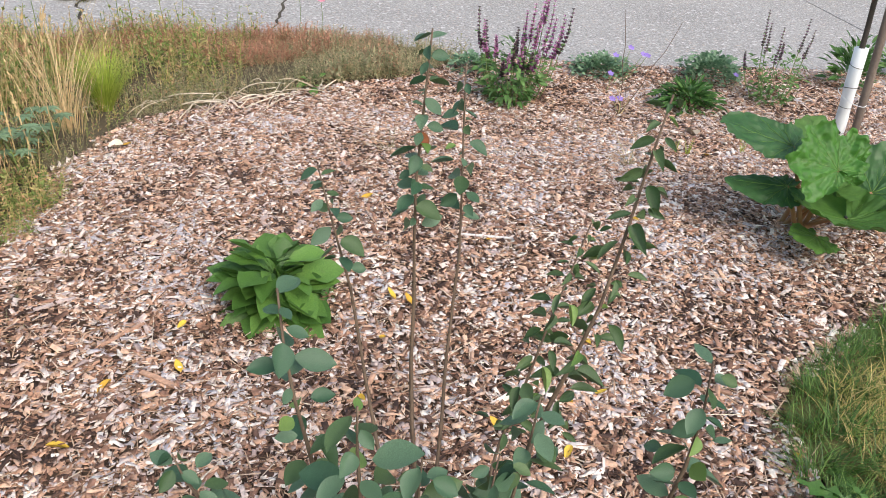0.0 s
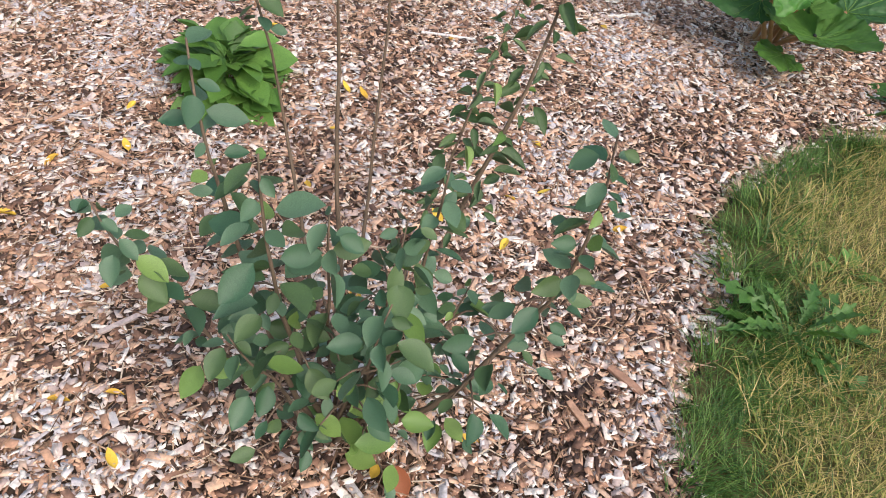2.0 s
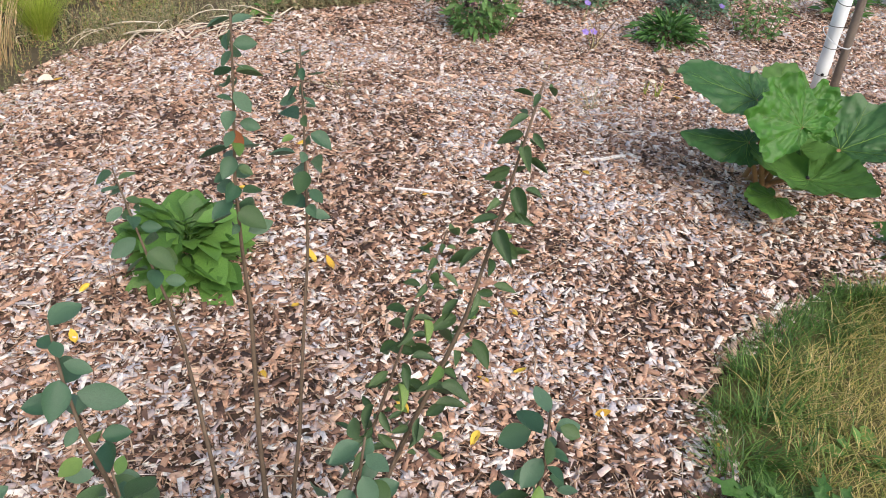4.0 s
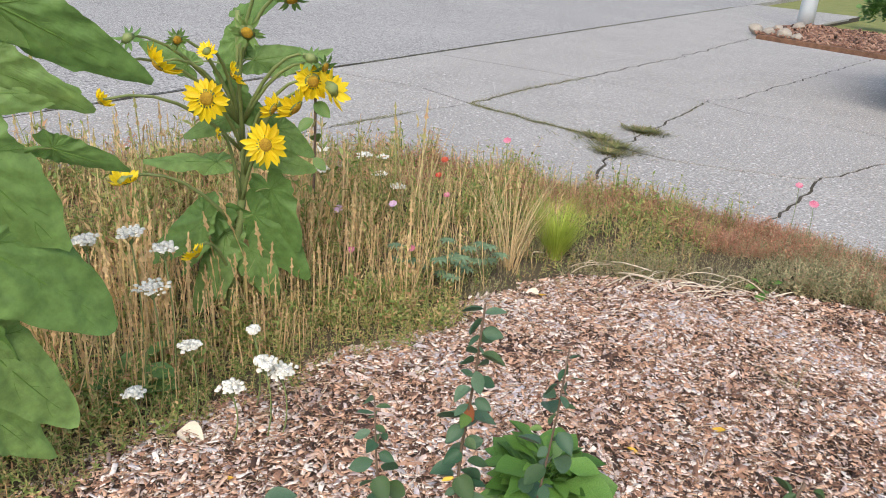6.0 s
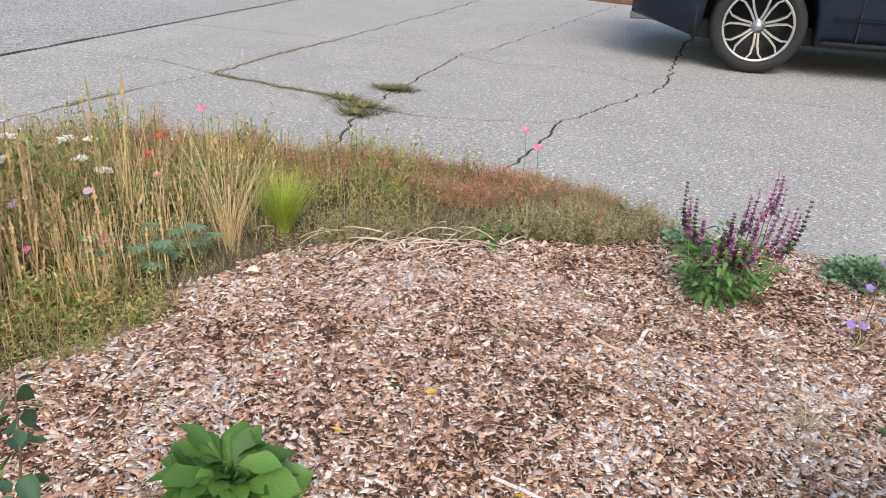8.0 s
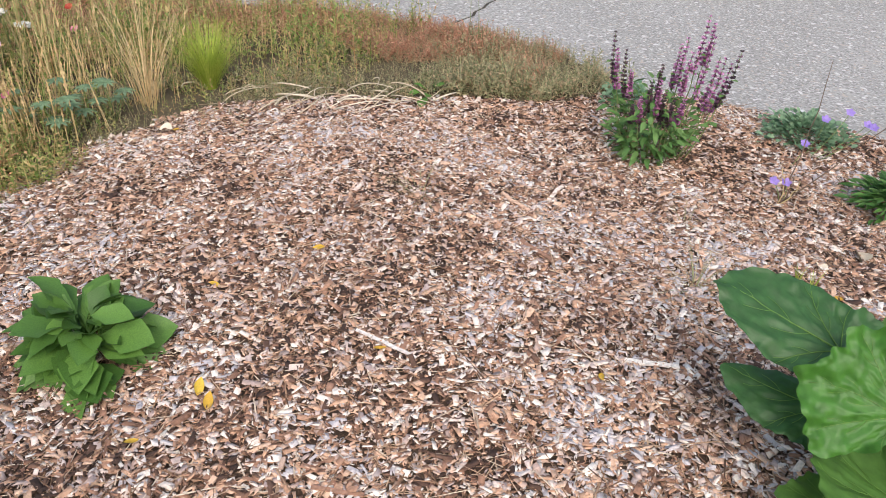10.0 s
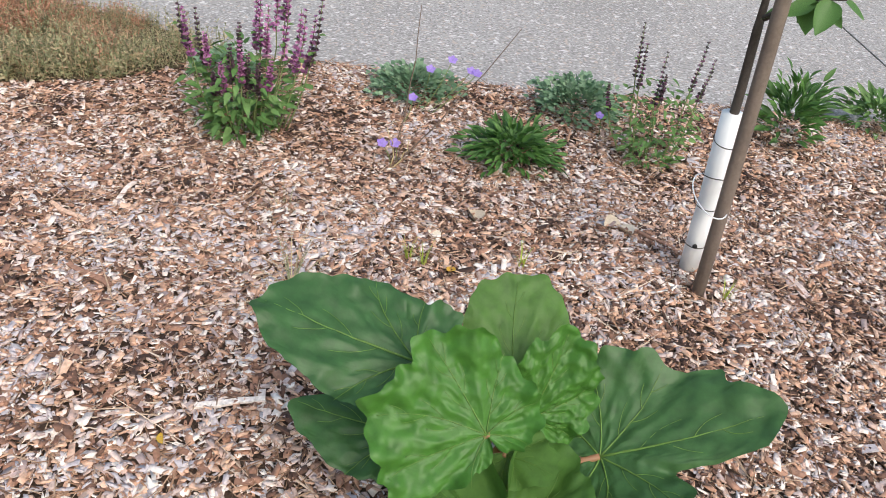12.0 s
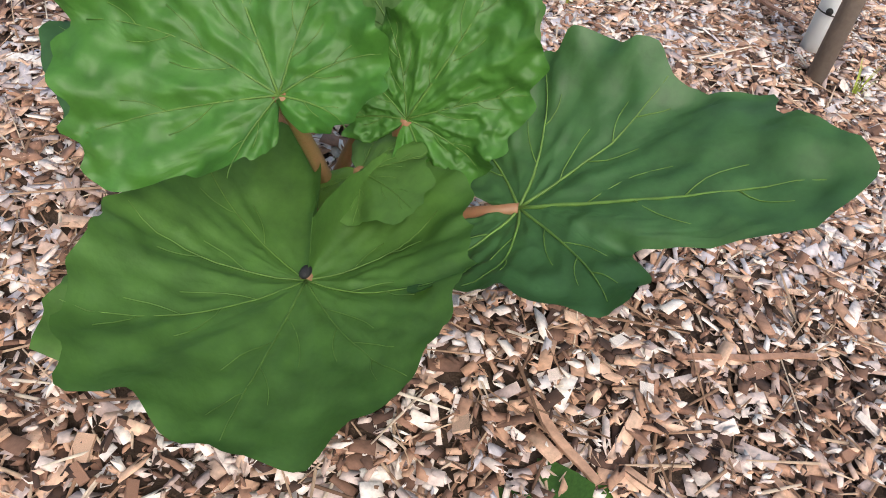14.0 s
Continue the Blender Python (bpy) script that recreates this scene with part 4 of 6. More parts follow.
for x, y, s in ((-2.85, 2.72, 0.24), (-3.1, 2.88, 0.16), (-2.8, 2.5, 0.14), (-2.98, 3.45, 0.16), (-2.9, 3.5, 0.12)):
    n = int(620 * s / 0.25)
    t = blade_tpl(0.5, 3, 0.05)
    a, r = rng.uniform(0, 2 * np.pi, n), np.abs(rng.normal(0, s * 0.5, n))
    d = np.stack([np.cos(a) * .8, np.sin(a) * .8, np.ones(n)], 1)
    up = np.stack([np.cos(a), np.sin(a), np.full(n, -.8)], 1)
    hh = rng.uniform(.04, .12, n)
    ob = link("joint_weeds", scattered("joint_weeds", t[0], t[1], frames_for(np.stack([np.cos(a) * r * 1.4, np.sin(a) * r * .7, np.zeros(n)], 1), d, up, np.stack([hh, hh, hh], 1))), M_WEED)
    ob.location = (x, y, -0.01)
    tagged(ob, "low weeds growing out of a driveway crack", "weeds", "weeds in the driveway cracks")


def crack_weeds(pts, n, label):
    p = np.array(pts)
    s = rng.uniform(0, len(p) - 1.001, n)
    i = s.astype(int)
    f = (s - i)[:, None]
    q = p[i] * (1 - f) + p[i + 1] * f + rng.normal(0, 0.025, (n, 2))
    a = rng.uniform(0, 2 * np.pi, n)
    d = np.stack([np.cos(a) * .9, np.sin(a) * .9, np.ones(n)], 1)
    up = np.stack([np.cos(a), np.sin(a), np.full(n, -.9)], 1)
    hh = rng.uniform(.02, .055, n)
    t = blade_tpl(0.5, 2, 0.06)
    o = link("crack_weeds", scattered("crack_weeds", t[0], t[1], frames_for(np.concatenate([q, np.full((n, 1), -0.012)], 1), d, up, np.stack([hh, hh, hh], 1))), M_WEED)
    tagged(o, label, "weeds", kind="stuff")


crack_weeds(RL["a"], 3600, "moss and short weeds filling the driveway joint")
crack_weeds([(-4.66, 3.06), (-4.79, 4.34), (-4.80, 5.50)], 1500, "sparse weeds along the driveway joint")
crack_weeds([(-4.75, 1.3), (-4.74, 2.2)], 700, "sparse weeds along the driveway joint")
crack_weeds(RL["c"][len(RL["c"]) // 2:], 160, "sparse weeds in a slab crack")
crack_weeds([(road_x(y) + 0.02 + 0.03 * math.sin(y * 5), y) for y in np.arange(1.5, 20, 0.4)], 2600, "dry moss and weeds along the edge of the street")

# ---------- young shrub ----------
SH_MESH = []
for i in range(4):
    V, F = leaf_tpl(0.56 + 0.05 * i, 7, 0.14 + 0.10 * i, 0.05 + 0.12 * i, 1.15, 0.95)
    SH_MESH.append(mesh_of("leaf", V, F))
SH_CURL = [mesh_of("leaf", *leaf_tpl(0.36 + 0.05 * i, 7, 0.55 + 0.15 * i, 0.25 + 0.15 * i, 1.2, 0.95)) for i in range(4)]
SH_MESH_M = {}


def leaf_object(mesh_list, key, mat, parent, loc, d, up, s, name="leaf"):
    k = (mesh_list[key].name, mat.name)
    if k not in SH_MESH_M:
        me = mesh_list[key].copy()
        me.materials.clear()
        me.materials.append(mat)
        SH_MESH_M[k] = me
    o = new(name, SH_MESH_M[k])
    o.parent = parent
    o.matrix_basis = one_frame(loc, d, up, s)
    return o


def build_shrub():
    root = Vector((-0.40, -2.78, 0.0))
    sh = empty("shrub", root, "young shrub with round grey-green leaves on thin brown stems", "shrub")
    # each stem: tip, bow, thickness, leaf size, where the leaves begin, number of leaves, twigs
    stems = [((-0.416, -2.51, 1.18), (-0.03, 0.09, 0.0), 0.006, 0.048, 0.72, 24, 0.03), ((-0.0, -2.41, 1.06), (0.04, 0.02, -0.06), 0.008, 0.055, 0.45, 40, 0.10),
             ((-0.63, -2.72, 0.86), (-0.03, -0.02, 0.0), 0.007, 0.07, 0.40, 20, 0.08), ((-0.01, -2.80, 0.80), (0.12, 0.0, -0.06), 0.008, 0.066, 0.22, 46, 0.13),
             ((-0.51, -2.90, 0.80), (-0.02, -0.03, 0.0), 0.007, 0.078, 0.35, 26, 0.10), ((-0.79, -2.78, 0.60), (-0.06, 0.0, 0.06), 0.006, 0.07, 0.35, 24, 0.09),
             ((-0.24, -2.76, 0.70), (0.02, 0.0, 0.0), 0.007, 0.07, 0.35, 26, 0.10), ((-0.32, -2.92, 0.55), (0.0, -0.03, 0.0), 0.006, 0.078, 0.20, 26, 0.13),
             ((-0.16, -2.70, 0.40), (0.03, 0.0, 0.0), 0.006, 0.06, 0.15, 34, 0.17), ((-0.30, -2.80, 0.62), (0.0, -0.02, 0.0), 0.006, 0.07, 0.3, 30, 0.15), ((-0.42, -2.85, 0.66), (0.0, 0.0, 0.0), 0.006, 0.07, 0.3, 26, 0.13), ((-0.58, -2.88, 0.42), (0.0, 0.0, 0.0), 0.006, 0.075, 0.15, 26, 0.13),
             ((-0.13, -2.50, 0.86), (0.0, 0.05, 0.0), 0.005, 0.05, 0.50, 26, 0.08), ((-0.35, -2.38, 1.09), (0.03, 0.07, 0.0), 0.005, 0.048, 0.76, 16, 0.06), ((-0.585, -2.54, 0.97), (-0.0, 0.06, 0.1), 0.005, 0.048, 0.74, 11, 0.04)]
    for n, (tip, bow, r, ls, s0, cnt, spread) in enumerate(stems):
        a, b = Vector((0.03 * math.cos(n * 2.1), 0.03 * math.sin(n * 2.1), 0.0)), Vector(tip) - root
        pts = curve_pts(a, b, bow, 10, 0.03)
        part("stem", tube(pts, [r * (1 - 0.75 * i / 10) for i in range(11)], 6), M_BARK, sh)
        rr = random.Random(n + 5)
        back = n in (1, 12)
        cnt = int(cnt * (1.8 if back else 1.65))
        for i in range(cnt):
            s = s0 + (1 - s0) * (i + rr.random() * 0.6) / cnt
            f = min(s, 0.999) * 10
            p = pts[int(f)].lerp(pts[int(f) + 1], f - int(f))
            ang = i * 2.4 + rr.uniform(-0.5, 0.5)
            out = Vector((math.cos(ang), math.sin(ang), rr.uniform(-0.35, 0.5)))
            off = spread * rr.random() * (1.15 - s)
            q = p + out.normalized() * off
            if off > 0.05:
                part("twig", tube([p, p.lerp(q, 0.5) + Vector((0, 0, 0.008)), q], [0.0028, 0.0022, 0.0016], 5), M_BARK, sh)
            size = ls * (0.80 if back else 0.82) * rr.uniform(0.5, 1.15) * (1.0 if s < 0.9 else 0.8)
            up = Vector((rr.uniform(-1.1, 1.1), -0.25 + rr.uniform(-1.0, .8), 1.0))
            mt = M_SHRUBY if rr.random() < 0.05 or (p.z < 0.14 and rr.random() < 0.3) else M_SHRUBD if back or rr.random() < 0.25 else M_SHRUB
            leaf_object(SH_CURL if back else SH_MESH, rr.randrange(4), mt, sh, q, out + Vector((0, 0, rr.uniform(-.5, .1))), up, size)
    for i in range(14):       # fresh shoots at the foot
        rr = random.Random(90 + i)
        p = Vector((0.10 + rr.uniform(-.11, .11), -0.06 + rr.uniform(-.08, .08), rr.uniform(0.03, 0.22)))
        leaf_object(SH_MESH, i % 4, M_SHRUBY, sh, p, (rr.uniform(-1, 1), rr.uniform(-1, .6), rr.uniform(-.2, .4)), (rr.uniform(-.4, .4), -0.5, 1), rr.uniform(.05, .08))
    leaf_object(SH_MESH, 1, M_RED_L, sh, Vector((-0.03, 0.27, 1.02)), (0.3, -.2, -.5), (0, -1, .4), 0.03)
    leaf_object(SH_MESH, 1, M_RED_L, sh, Vector((0.12, -0.10, 0.05)), (0.2, -.6, -.5), (0, -1, .4), 0.07)


build_shrub()


# ---------- big ruffled leaves ----------
def blade_mesh(L, Wp, Wm, seed, ruffle, cup=0.0, lobes=0.55, notch=0.35, serr=0.016, rings=16, n=144, lobing=0.022, bowl=0.0, bite=None, quilt=0.03, pucker=0.012, full=2.0):
    """A broad leaf laid out round the end of its stalk: tip along +y, lobes behind; palmate veins with side veins, swollen between them, and a rolling margin."""
    angs, outline = [-math.pi + 2 * math.pi * (i + 0.5) / n for i in range(n)], []
    for a in angs:
        ca, sa = math.cos(a), math.sin(a)
        lc = L if ca > 0 else L * lobes
        R = (abs(ca / lc) ** full + abs(sa / (Wp if sa > 0 else Wm)) ** full) ** (-1 / full)
        R *= 1 - 0.9 * math.exp(-((math.pi - abs(a)) / notch) ** 2)
        R *= 1 + 0.10 * noise.noise((ca * 2.4 + seed, sa * 2.4, seed)) + serr * (math.sin(a * 19 + seed) + 0.8 * math.sin(a * 31 + 2 * seed)) + 0.06 * noise.noise((a * 5, seed, 2)) + lobing * math.sin(a * 6.2 + seed * 1.7)
        if bite:
            R *= 1 - bite[1] * math.exp(-((a - bite[0]) / bite[2]) ** 2)
        outline.append(R)

    def reach(a):
        return outline[min(n - 1, int((a + math.pi) / (2 * math.pi) * n))]

    flat = []                                       # veins in the plane: main ones fan out, side ones branch off
    for k, a0 in enumerate((0.0, 0.66, -0.66, 1.35, -1.35, 2.1, -2.1)):
        bend = 0.16 * (1 if a0 > 0 else -1 if a0 < 0 else 0) + 0.08 * math.sin(seed + k)
        pts = [(math.sin(a0 + bend * t * t) * reach(a0) * t * 0.93, math.cos(a0 + bend * t * t) * reach(a0) * t * 0.93) for t in [q / 12 for q in range(13)]]
        flat.append((pts, 1.0 if k == 0 else 0.7))
        for q, t0 in enumerate((3, 5, 7, 9) if k < 3 else (4, 7)):
            sg = 1 if (q + k) % 2 else -1
            x0, y0 = pts[t0]
            h = math.atan2(pts[t0 + 1][0] - pts[t0][0], pts[t0 + 1][1] - pts[t0][1]) + sg * 0.75
            ln = reach(a0) * (0.36 - 0.022 * t0)
            flat.append(([(x0 + math.sin(h - sg * 0.3 * e) * ln * e, y0 + math.cos(h - sg * 0.3 * e) * ln * e) for e in [q2 / 5 for q2 in range(6)]], 0.28))
    cloud = np.array([p for ln, _ in flat for p in ln])

    def height(x, y, a, t, d):
        z = quilt * L * (1 - math.exp(-(d / (0.07 * L)) ** 2)) + bowl * L * t * t - 0.07 * L * t * t * (0.6 + 0.4 * math.cos(a)) + cup * L * t * t * math.sin(a) ** 2
        z += ruffle * 1.2 * L * t ** 3 * (math.sin(a * 7 + seed * 3) * 0.4 + math.sin(a * 12.3 + seed) * 0.35 + noise.noise((x * 9 / L, y * 9 / L, seed)) * 0.9)
        return z + ruffle * 0.16 * L * noise.noise((x * 11 / L, y * 11 / L, seed + 4)) + pucker * L * noise.noise((x * 26 / L, y * 26 / L, seed + 8)) * min(1, d / (0.03 * L))

    bm = bmesh.new()
    c = bm.verts.new((0, 0, 0))
    rows = []
    for k in range(1, rings + 1):
        t = k / rings
        xy = np.array([(math.sin(a) * R * t, math.cos(a) * R * t) for a, R in zip(angs, outline)])
        dd = np.sqrt(((xy[:, None] - cloud[None]) ** 2).sum(-1).min(1))
        rows.append([bm.verts.new((x, y, height(x, y, a, t, d))) for (x, y), a, d in zip(xy, angs, dd)])
    for i in range(n):
        j = (i + 1) % n
        bm.faces.new((c, rows[0][j], rows[0][i]))
        for k in range(rings - 1):
            bm.faces.new((rows[k][i], rows[k][j], rows[k + 1][j], rows[k + 1][i]))
    bmesh.ops.recalc_face_normals(bm, faces=bm.faces)
    if sum(f.normal.z for f in bm.faces) < 0:
        bmesh.ops.reverse_faces(bm, faces=bm.faces)
    lines = []
    for pts, w in flat:
        ln = []
        for x, y in pts:
            a = math.atan2(x, y)
            t = min(1, math.hypot(x, y) / max(1e-4, reach(a)))
            ln.append((x, y, height(x, y, a, t, 0.0) + 0.0012))
        lines.append((ln, w))
    return bm, lines


def joined_tubes(lines, r0, r1, sides=5):
    out = bmesh.new()
    for ln in lines:
        ln, w = ln if isinstance(ln, tuple) else (ln, 1.0)
        t = tube(ln, [w * r0 + (r1 - w * r0) * i / (len(ln) - 1) for i in range(len(ln))], sides)
        me = bpy.data.meshes.new("tmp")
        t.to_mesh(me)
        t.free()
        out.from_mesh(me)
        bpy.data.meshes.remove(me)
    return out


def big_leaf(parent, base, tip, up, W, seed, mat, ruffle, origin, stalk_from=None, stalk_mat=None, stalk_r=0.011, vein_r=0.0026, **kw):
    base, tip, origin = Vector(base), Vector(tip), Vector(origin)
    L = (tip - base).length
    Wp, Wm = W if isinstance(W, tuple) else (W / 2, W / 2)
    bm, lines = blade_mesh(L, Wp, Wm, seed, ruffle, **kw)
    lf = part("leaf", bm, mat, parent)
    lf.matrix_basis = one_frame(base - origin, tip - base, up, 1.0)
    part("vein", joined_tubes(lines, vein_r * L / 0.3, 0.0004), M_VEIN, lf, "pale raised leaf veins")
    if stalk_from is not None:
        a, b = Vector(stalk_from) - origin, base - origin
        part("stalk", tube(curve_pts(a, b, (0, 0, 0.02), 6), [stalk_r * (1 - 0.4 * i / 6) for i in range(7)], 8), stalk_mat, parent)
    return lf


def build_rhubarb():
    o = (1.10, -1.02, 0.05)
    rh = empty("rhubarb", o, "rhubarb plant with large crinkled green leaves on reddish stalks", "rhubarb")

    def g(b, t, up, w, s, m, ru, **k):
        k = dict(dict(rings=24, n=176), **k)
        big_leaf(rh, b, t, up, w, s, m, ru, o, (1.10 + 0.04 * math.sin(s * 2.2), -1.02 + 0.04 * math.cos(s * 3.1), 0.03), M_PET, **k)

    g((0.985, -1.07, 0.435), (0.72, -1.06, 0.52), (0.0, -0.3, 1.0), (0.13, 0.115), 1.0, M_RHUBD, 0.05, lobes=0.30, lobing=0.035, cup=0.06, full=2.5, serr=0.02)
    g((1.165, -0.985, 0.34), (1.15, -0.825, 0.475), (0.2, -0.75, 0.9), (0.145, 0.105), 2.0, M_RHUB, 0.03, lobes=0.35, full=2.4)
    g((1.112, -1.18, 0.395), (1.005, -1.105, 0.53), (0.05, -0.75, 0.75), (0.10, 0.185), 3.6, M_RHUBY, 0.09, lobes=0.24, serr=0.028, bowl=0.08, quilt=0.045, pucker=0.012, notch=0.25, rings=34, n=220, full=2.5, lobing=0.012)
    g((1.196, -1.055, 0.315), (1.262, -0.99, 0.465), (0.12, -0.95, 0.5), (0.10, 0.08), 4.0, M_RHUBY, 0.09, lobes=0.36, serr=0.03, quilt=0.07, pucker=0.03, rings=34, n=220, full=2.4)
    g((1.336, -1.077, 0.262), (1.61, -1.10, 0.425), (-0.42, -0.25, 0.85), (0.15, 0.175), 5.0, M_RHUBD, 0.05, lobes=0.34, lobing=0.045, cup=0.26, bite=(0.36, 0.46, 0.20), notch=0.3, serr=0.02)
    g((1.166, -1.238, 0.232), (1.195, -1.468, 0.262), (-0.02, -0.06, 1.0), (0.185, 0.15), 6.0, M_RHUB, 0.035, lobes=0.74, notch=0.18, bowl=0.26, cup=0.04, quilt=0.03, lobing=0.02, serr=0.012, vein_r=0.0018, full=2.7)
    g((0.99, -1.10, 0.29), (0.775, -1.07, 0.30), (0.0, -0.4, 1.0), (0.06, 0.10), 7.0, M_RHUBD, 0.04, lobes=0.3)
    g((1.165, -1.10, 0.265), (1.245, -1.155, 0.30), (0.0, -0.5, 1.0), (0.06, 0.065), 8.0, M_RHUB, 0.03, lobes=0.6, rings=14, n=90)
    g((1.06, -1.26, 0.17), (0.955, -1.37, 0.20), (0.0, -0.3, 1.0), (0.09, 0.09), 9.0, M_RHUB, 0.05, lobes=0.4, rings=14, n=90)
    big_leaf(rh, (1.16, -0.80, 0.07), (1.28, -0.90, 0.06), (0, 0, 1), 0.12, 11.0, M_RED_L, 0.08, o, lobes=0.4, rings=8, n=60)


build_rhubarb()
b = bmesh.new()
bmesh.ops.create_uvsphere(b, u_segments=10, v_segments=6, radius=1, matrix=Matrix.Diagonal((0.006, 0.009, 0.005, 1)))
bug = part("beetle", b, M_DARK)
bug.matrix_basis = pose(1.163, -1.232, 0.238)
tagged(bug, "tiny dark beetle resting on a rhubarb leaf", "beetle")


# ---------- rosette, broad weeds ----------
ROS = [mesh_of("leaf", *leaf_tpl(w, 9, f, dr, 1.0, 1.75)) for w, f, dr in ((0.58, .25, .45), (0.64, .18, .35), (0.54, .3, .6))]
for me in ROS:
    for v in me.vertices:
        v.co.z += 0.06 * noise.noise((v.co.x * 9, v.co.y * 9, 0))
        v.co.x *= 1 + 0.12 * math.sin(v.co.y * 40)


TOOTH = [mesh_of("leaf", *leaf_tpl(w, 18, f, dr, 1.0, 1.4)) for w, f, dr in ((0.26, .3, .4), (0.30, .2, .5), (0.24, .3, .25))]
for me in TOOTH:
    for i, v in enumerate(me.vertices):
        v.co.x *= 1.25 if (i // 3) % 3 == 0 else (0.45 if (i // 3) % 3 == 1 else 0.8)
        v.co.z += 0.03 * noise.noise((v.co.x * 9, v.co.y * 9, 0))


def build_rosette(x, y, n, size, height, mat, label, name="rosette_plant", flat=0.2, leaves=ROS):
    p = empty(name, (x, y, float(land(x, y)) + 0.005), label, "leafy plant")
    rr = random.Random(int(x * 100) + n)
    for i in range(n):
        f = i / n
        ang = i * 2.39996 + rr.uniform(-.7, .7)
        el = flat - 0.15 + (0.95 - flat) * f + rr.uniform(-.3, .4)
        d = Vector((math.cos(ang) * math.cos(el), math.sin(ang) * math.cos(el), math.sin(el)))
        s = size * (1 - 0.3 * f) * rr.uniform(.5, 1.3)
        leaf_object(leaves, rr.randrange(3), mat, p, Vector((math.cos(ang), math.sin(ang), 0)) * (0.035 + height * .25 * rr.random()) * (1 - .6 * f) + Vector((0, 0, height * f * 0.95 * rr.uniform(.6, 1))), d, (-d.x * .5 + rr.uniform(-.6, .6), -d.y * .5 + rr.uniform(-.6, .6), 1), s)
    return p


build_rosette(-0.82, -1.52, 130, 0.155, 0.19, M_ROS, "bright green leafy rosette growing in the mulch")
build_rosette(0.70, -2.47, 46, 0.19, 0.05, M_DAND, "dandelion weed with toothed leaves at the lawn edge", "weed", 0.12, TOOTH)
build_rosette(0.95, -2.22, 16, 0.08, 0.03, M_ROS, "small broad-leaved weed in the lawn", "weed", 0.12)
build_rosette(1.53, -1.42, 16, 0.16, 0.08, M_ROS, "broad green weed beside the lawn edge", "weed", 0.3)
build_rosette(-2.25, -2.05, 18, 0.16, 0.1, M_SALV, "pale green weed among the wildflowers", "weed", 0.3)
build_rosette(-0.90, 0.72, 9, 0.10, 0.06, M_ROS, "small green seedling at the edge of the cover plants", "weed", 0.3)


# ---------- sunflowers ----------
PET_V, PET_F = leaf_tpl(0.40, 6, 0.25, 0.16, 1.4, 1.0)
PETAL = mesh_of("petal", PET_V, PET_F)


def flower_head(parent, loc, facing, r, seed, droop=0.0, petals=20, name="flower_head", spent=False):
    """Disc with a ring of petals; facing is the disc's outward way."""
    rr = random.Random(seed)
    h = new(name)
    h.parent = parent
    q = Vector(facing).normalized().to_track_quat('Z', 'Y')
    h.matrix_basis = Matrix.Translation(loc) @ q.to_matrix().to_4x4()
    b = bmesh.new()
    bmesh.ops.create_uvsphere(b, u_segments=18, v_segments=8, radius=1, matrix=Matrix.Diagonal((r * 0.29, r * 0.29, r * 0.13, 1)))
    part("disc", b, M_DISC, h)
    b = bmesh.new()
    bmesh.ops.create_cone(b, cap_ends=True, segments=14, radius1=r * 0.12, radius2=r * 0.42, depth=r * 0.3, matrix=Matrix.Translation((0, 0, -r * 0.17)))
    part("calyx", b, M_STEM, h)
    if not spent:
        m = []
        for i in range(petals):
            a = 2 * math.pi * i / petals + rr.uniform(-.08, .08)
            el = rr.uniform(-.25, .2) - droop
            d = np.array([math.cos(a) * math.cos(el), math.sin(a) * math.cos(el), math.sin(el)])
            o = new("petal", PETAL)
            if not PETAL.materials:
                PETAL.materials.append(M_YEL)
            o.parent = h
            o.matrix_basis = one_frame((math.cos(a) * r * .24, math.sin(a) * r * .24, 0.01 * (i % 2) * r), d, (rr.uniform(-.4, .4), rr.uniform(-.4, .4), 1), r * rr.uniform(.60, .90))
    else:
        V, F = leaf_tpl(0.4, 4, .2, .3)
        n = 16
        a = np.arange(n) * 2 * np.pi / n
        d = np.stack([np.cos(a) * .8, np.sin(a) * .8, .35 + .5 * np.sin(a * 5)], 1)
        link("calyx", scattered("calyx", V, F, frames_for(np.stack([np.cos(a) * r * .33, np.sin(a) * r * .33, np.full(n, -r * .05)], 1), d, np.tile((0, 0, 1.), (n, 1)), np.full((n, 3), r * .58))), M_SUNL, h)
    return h


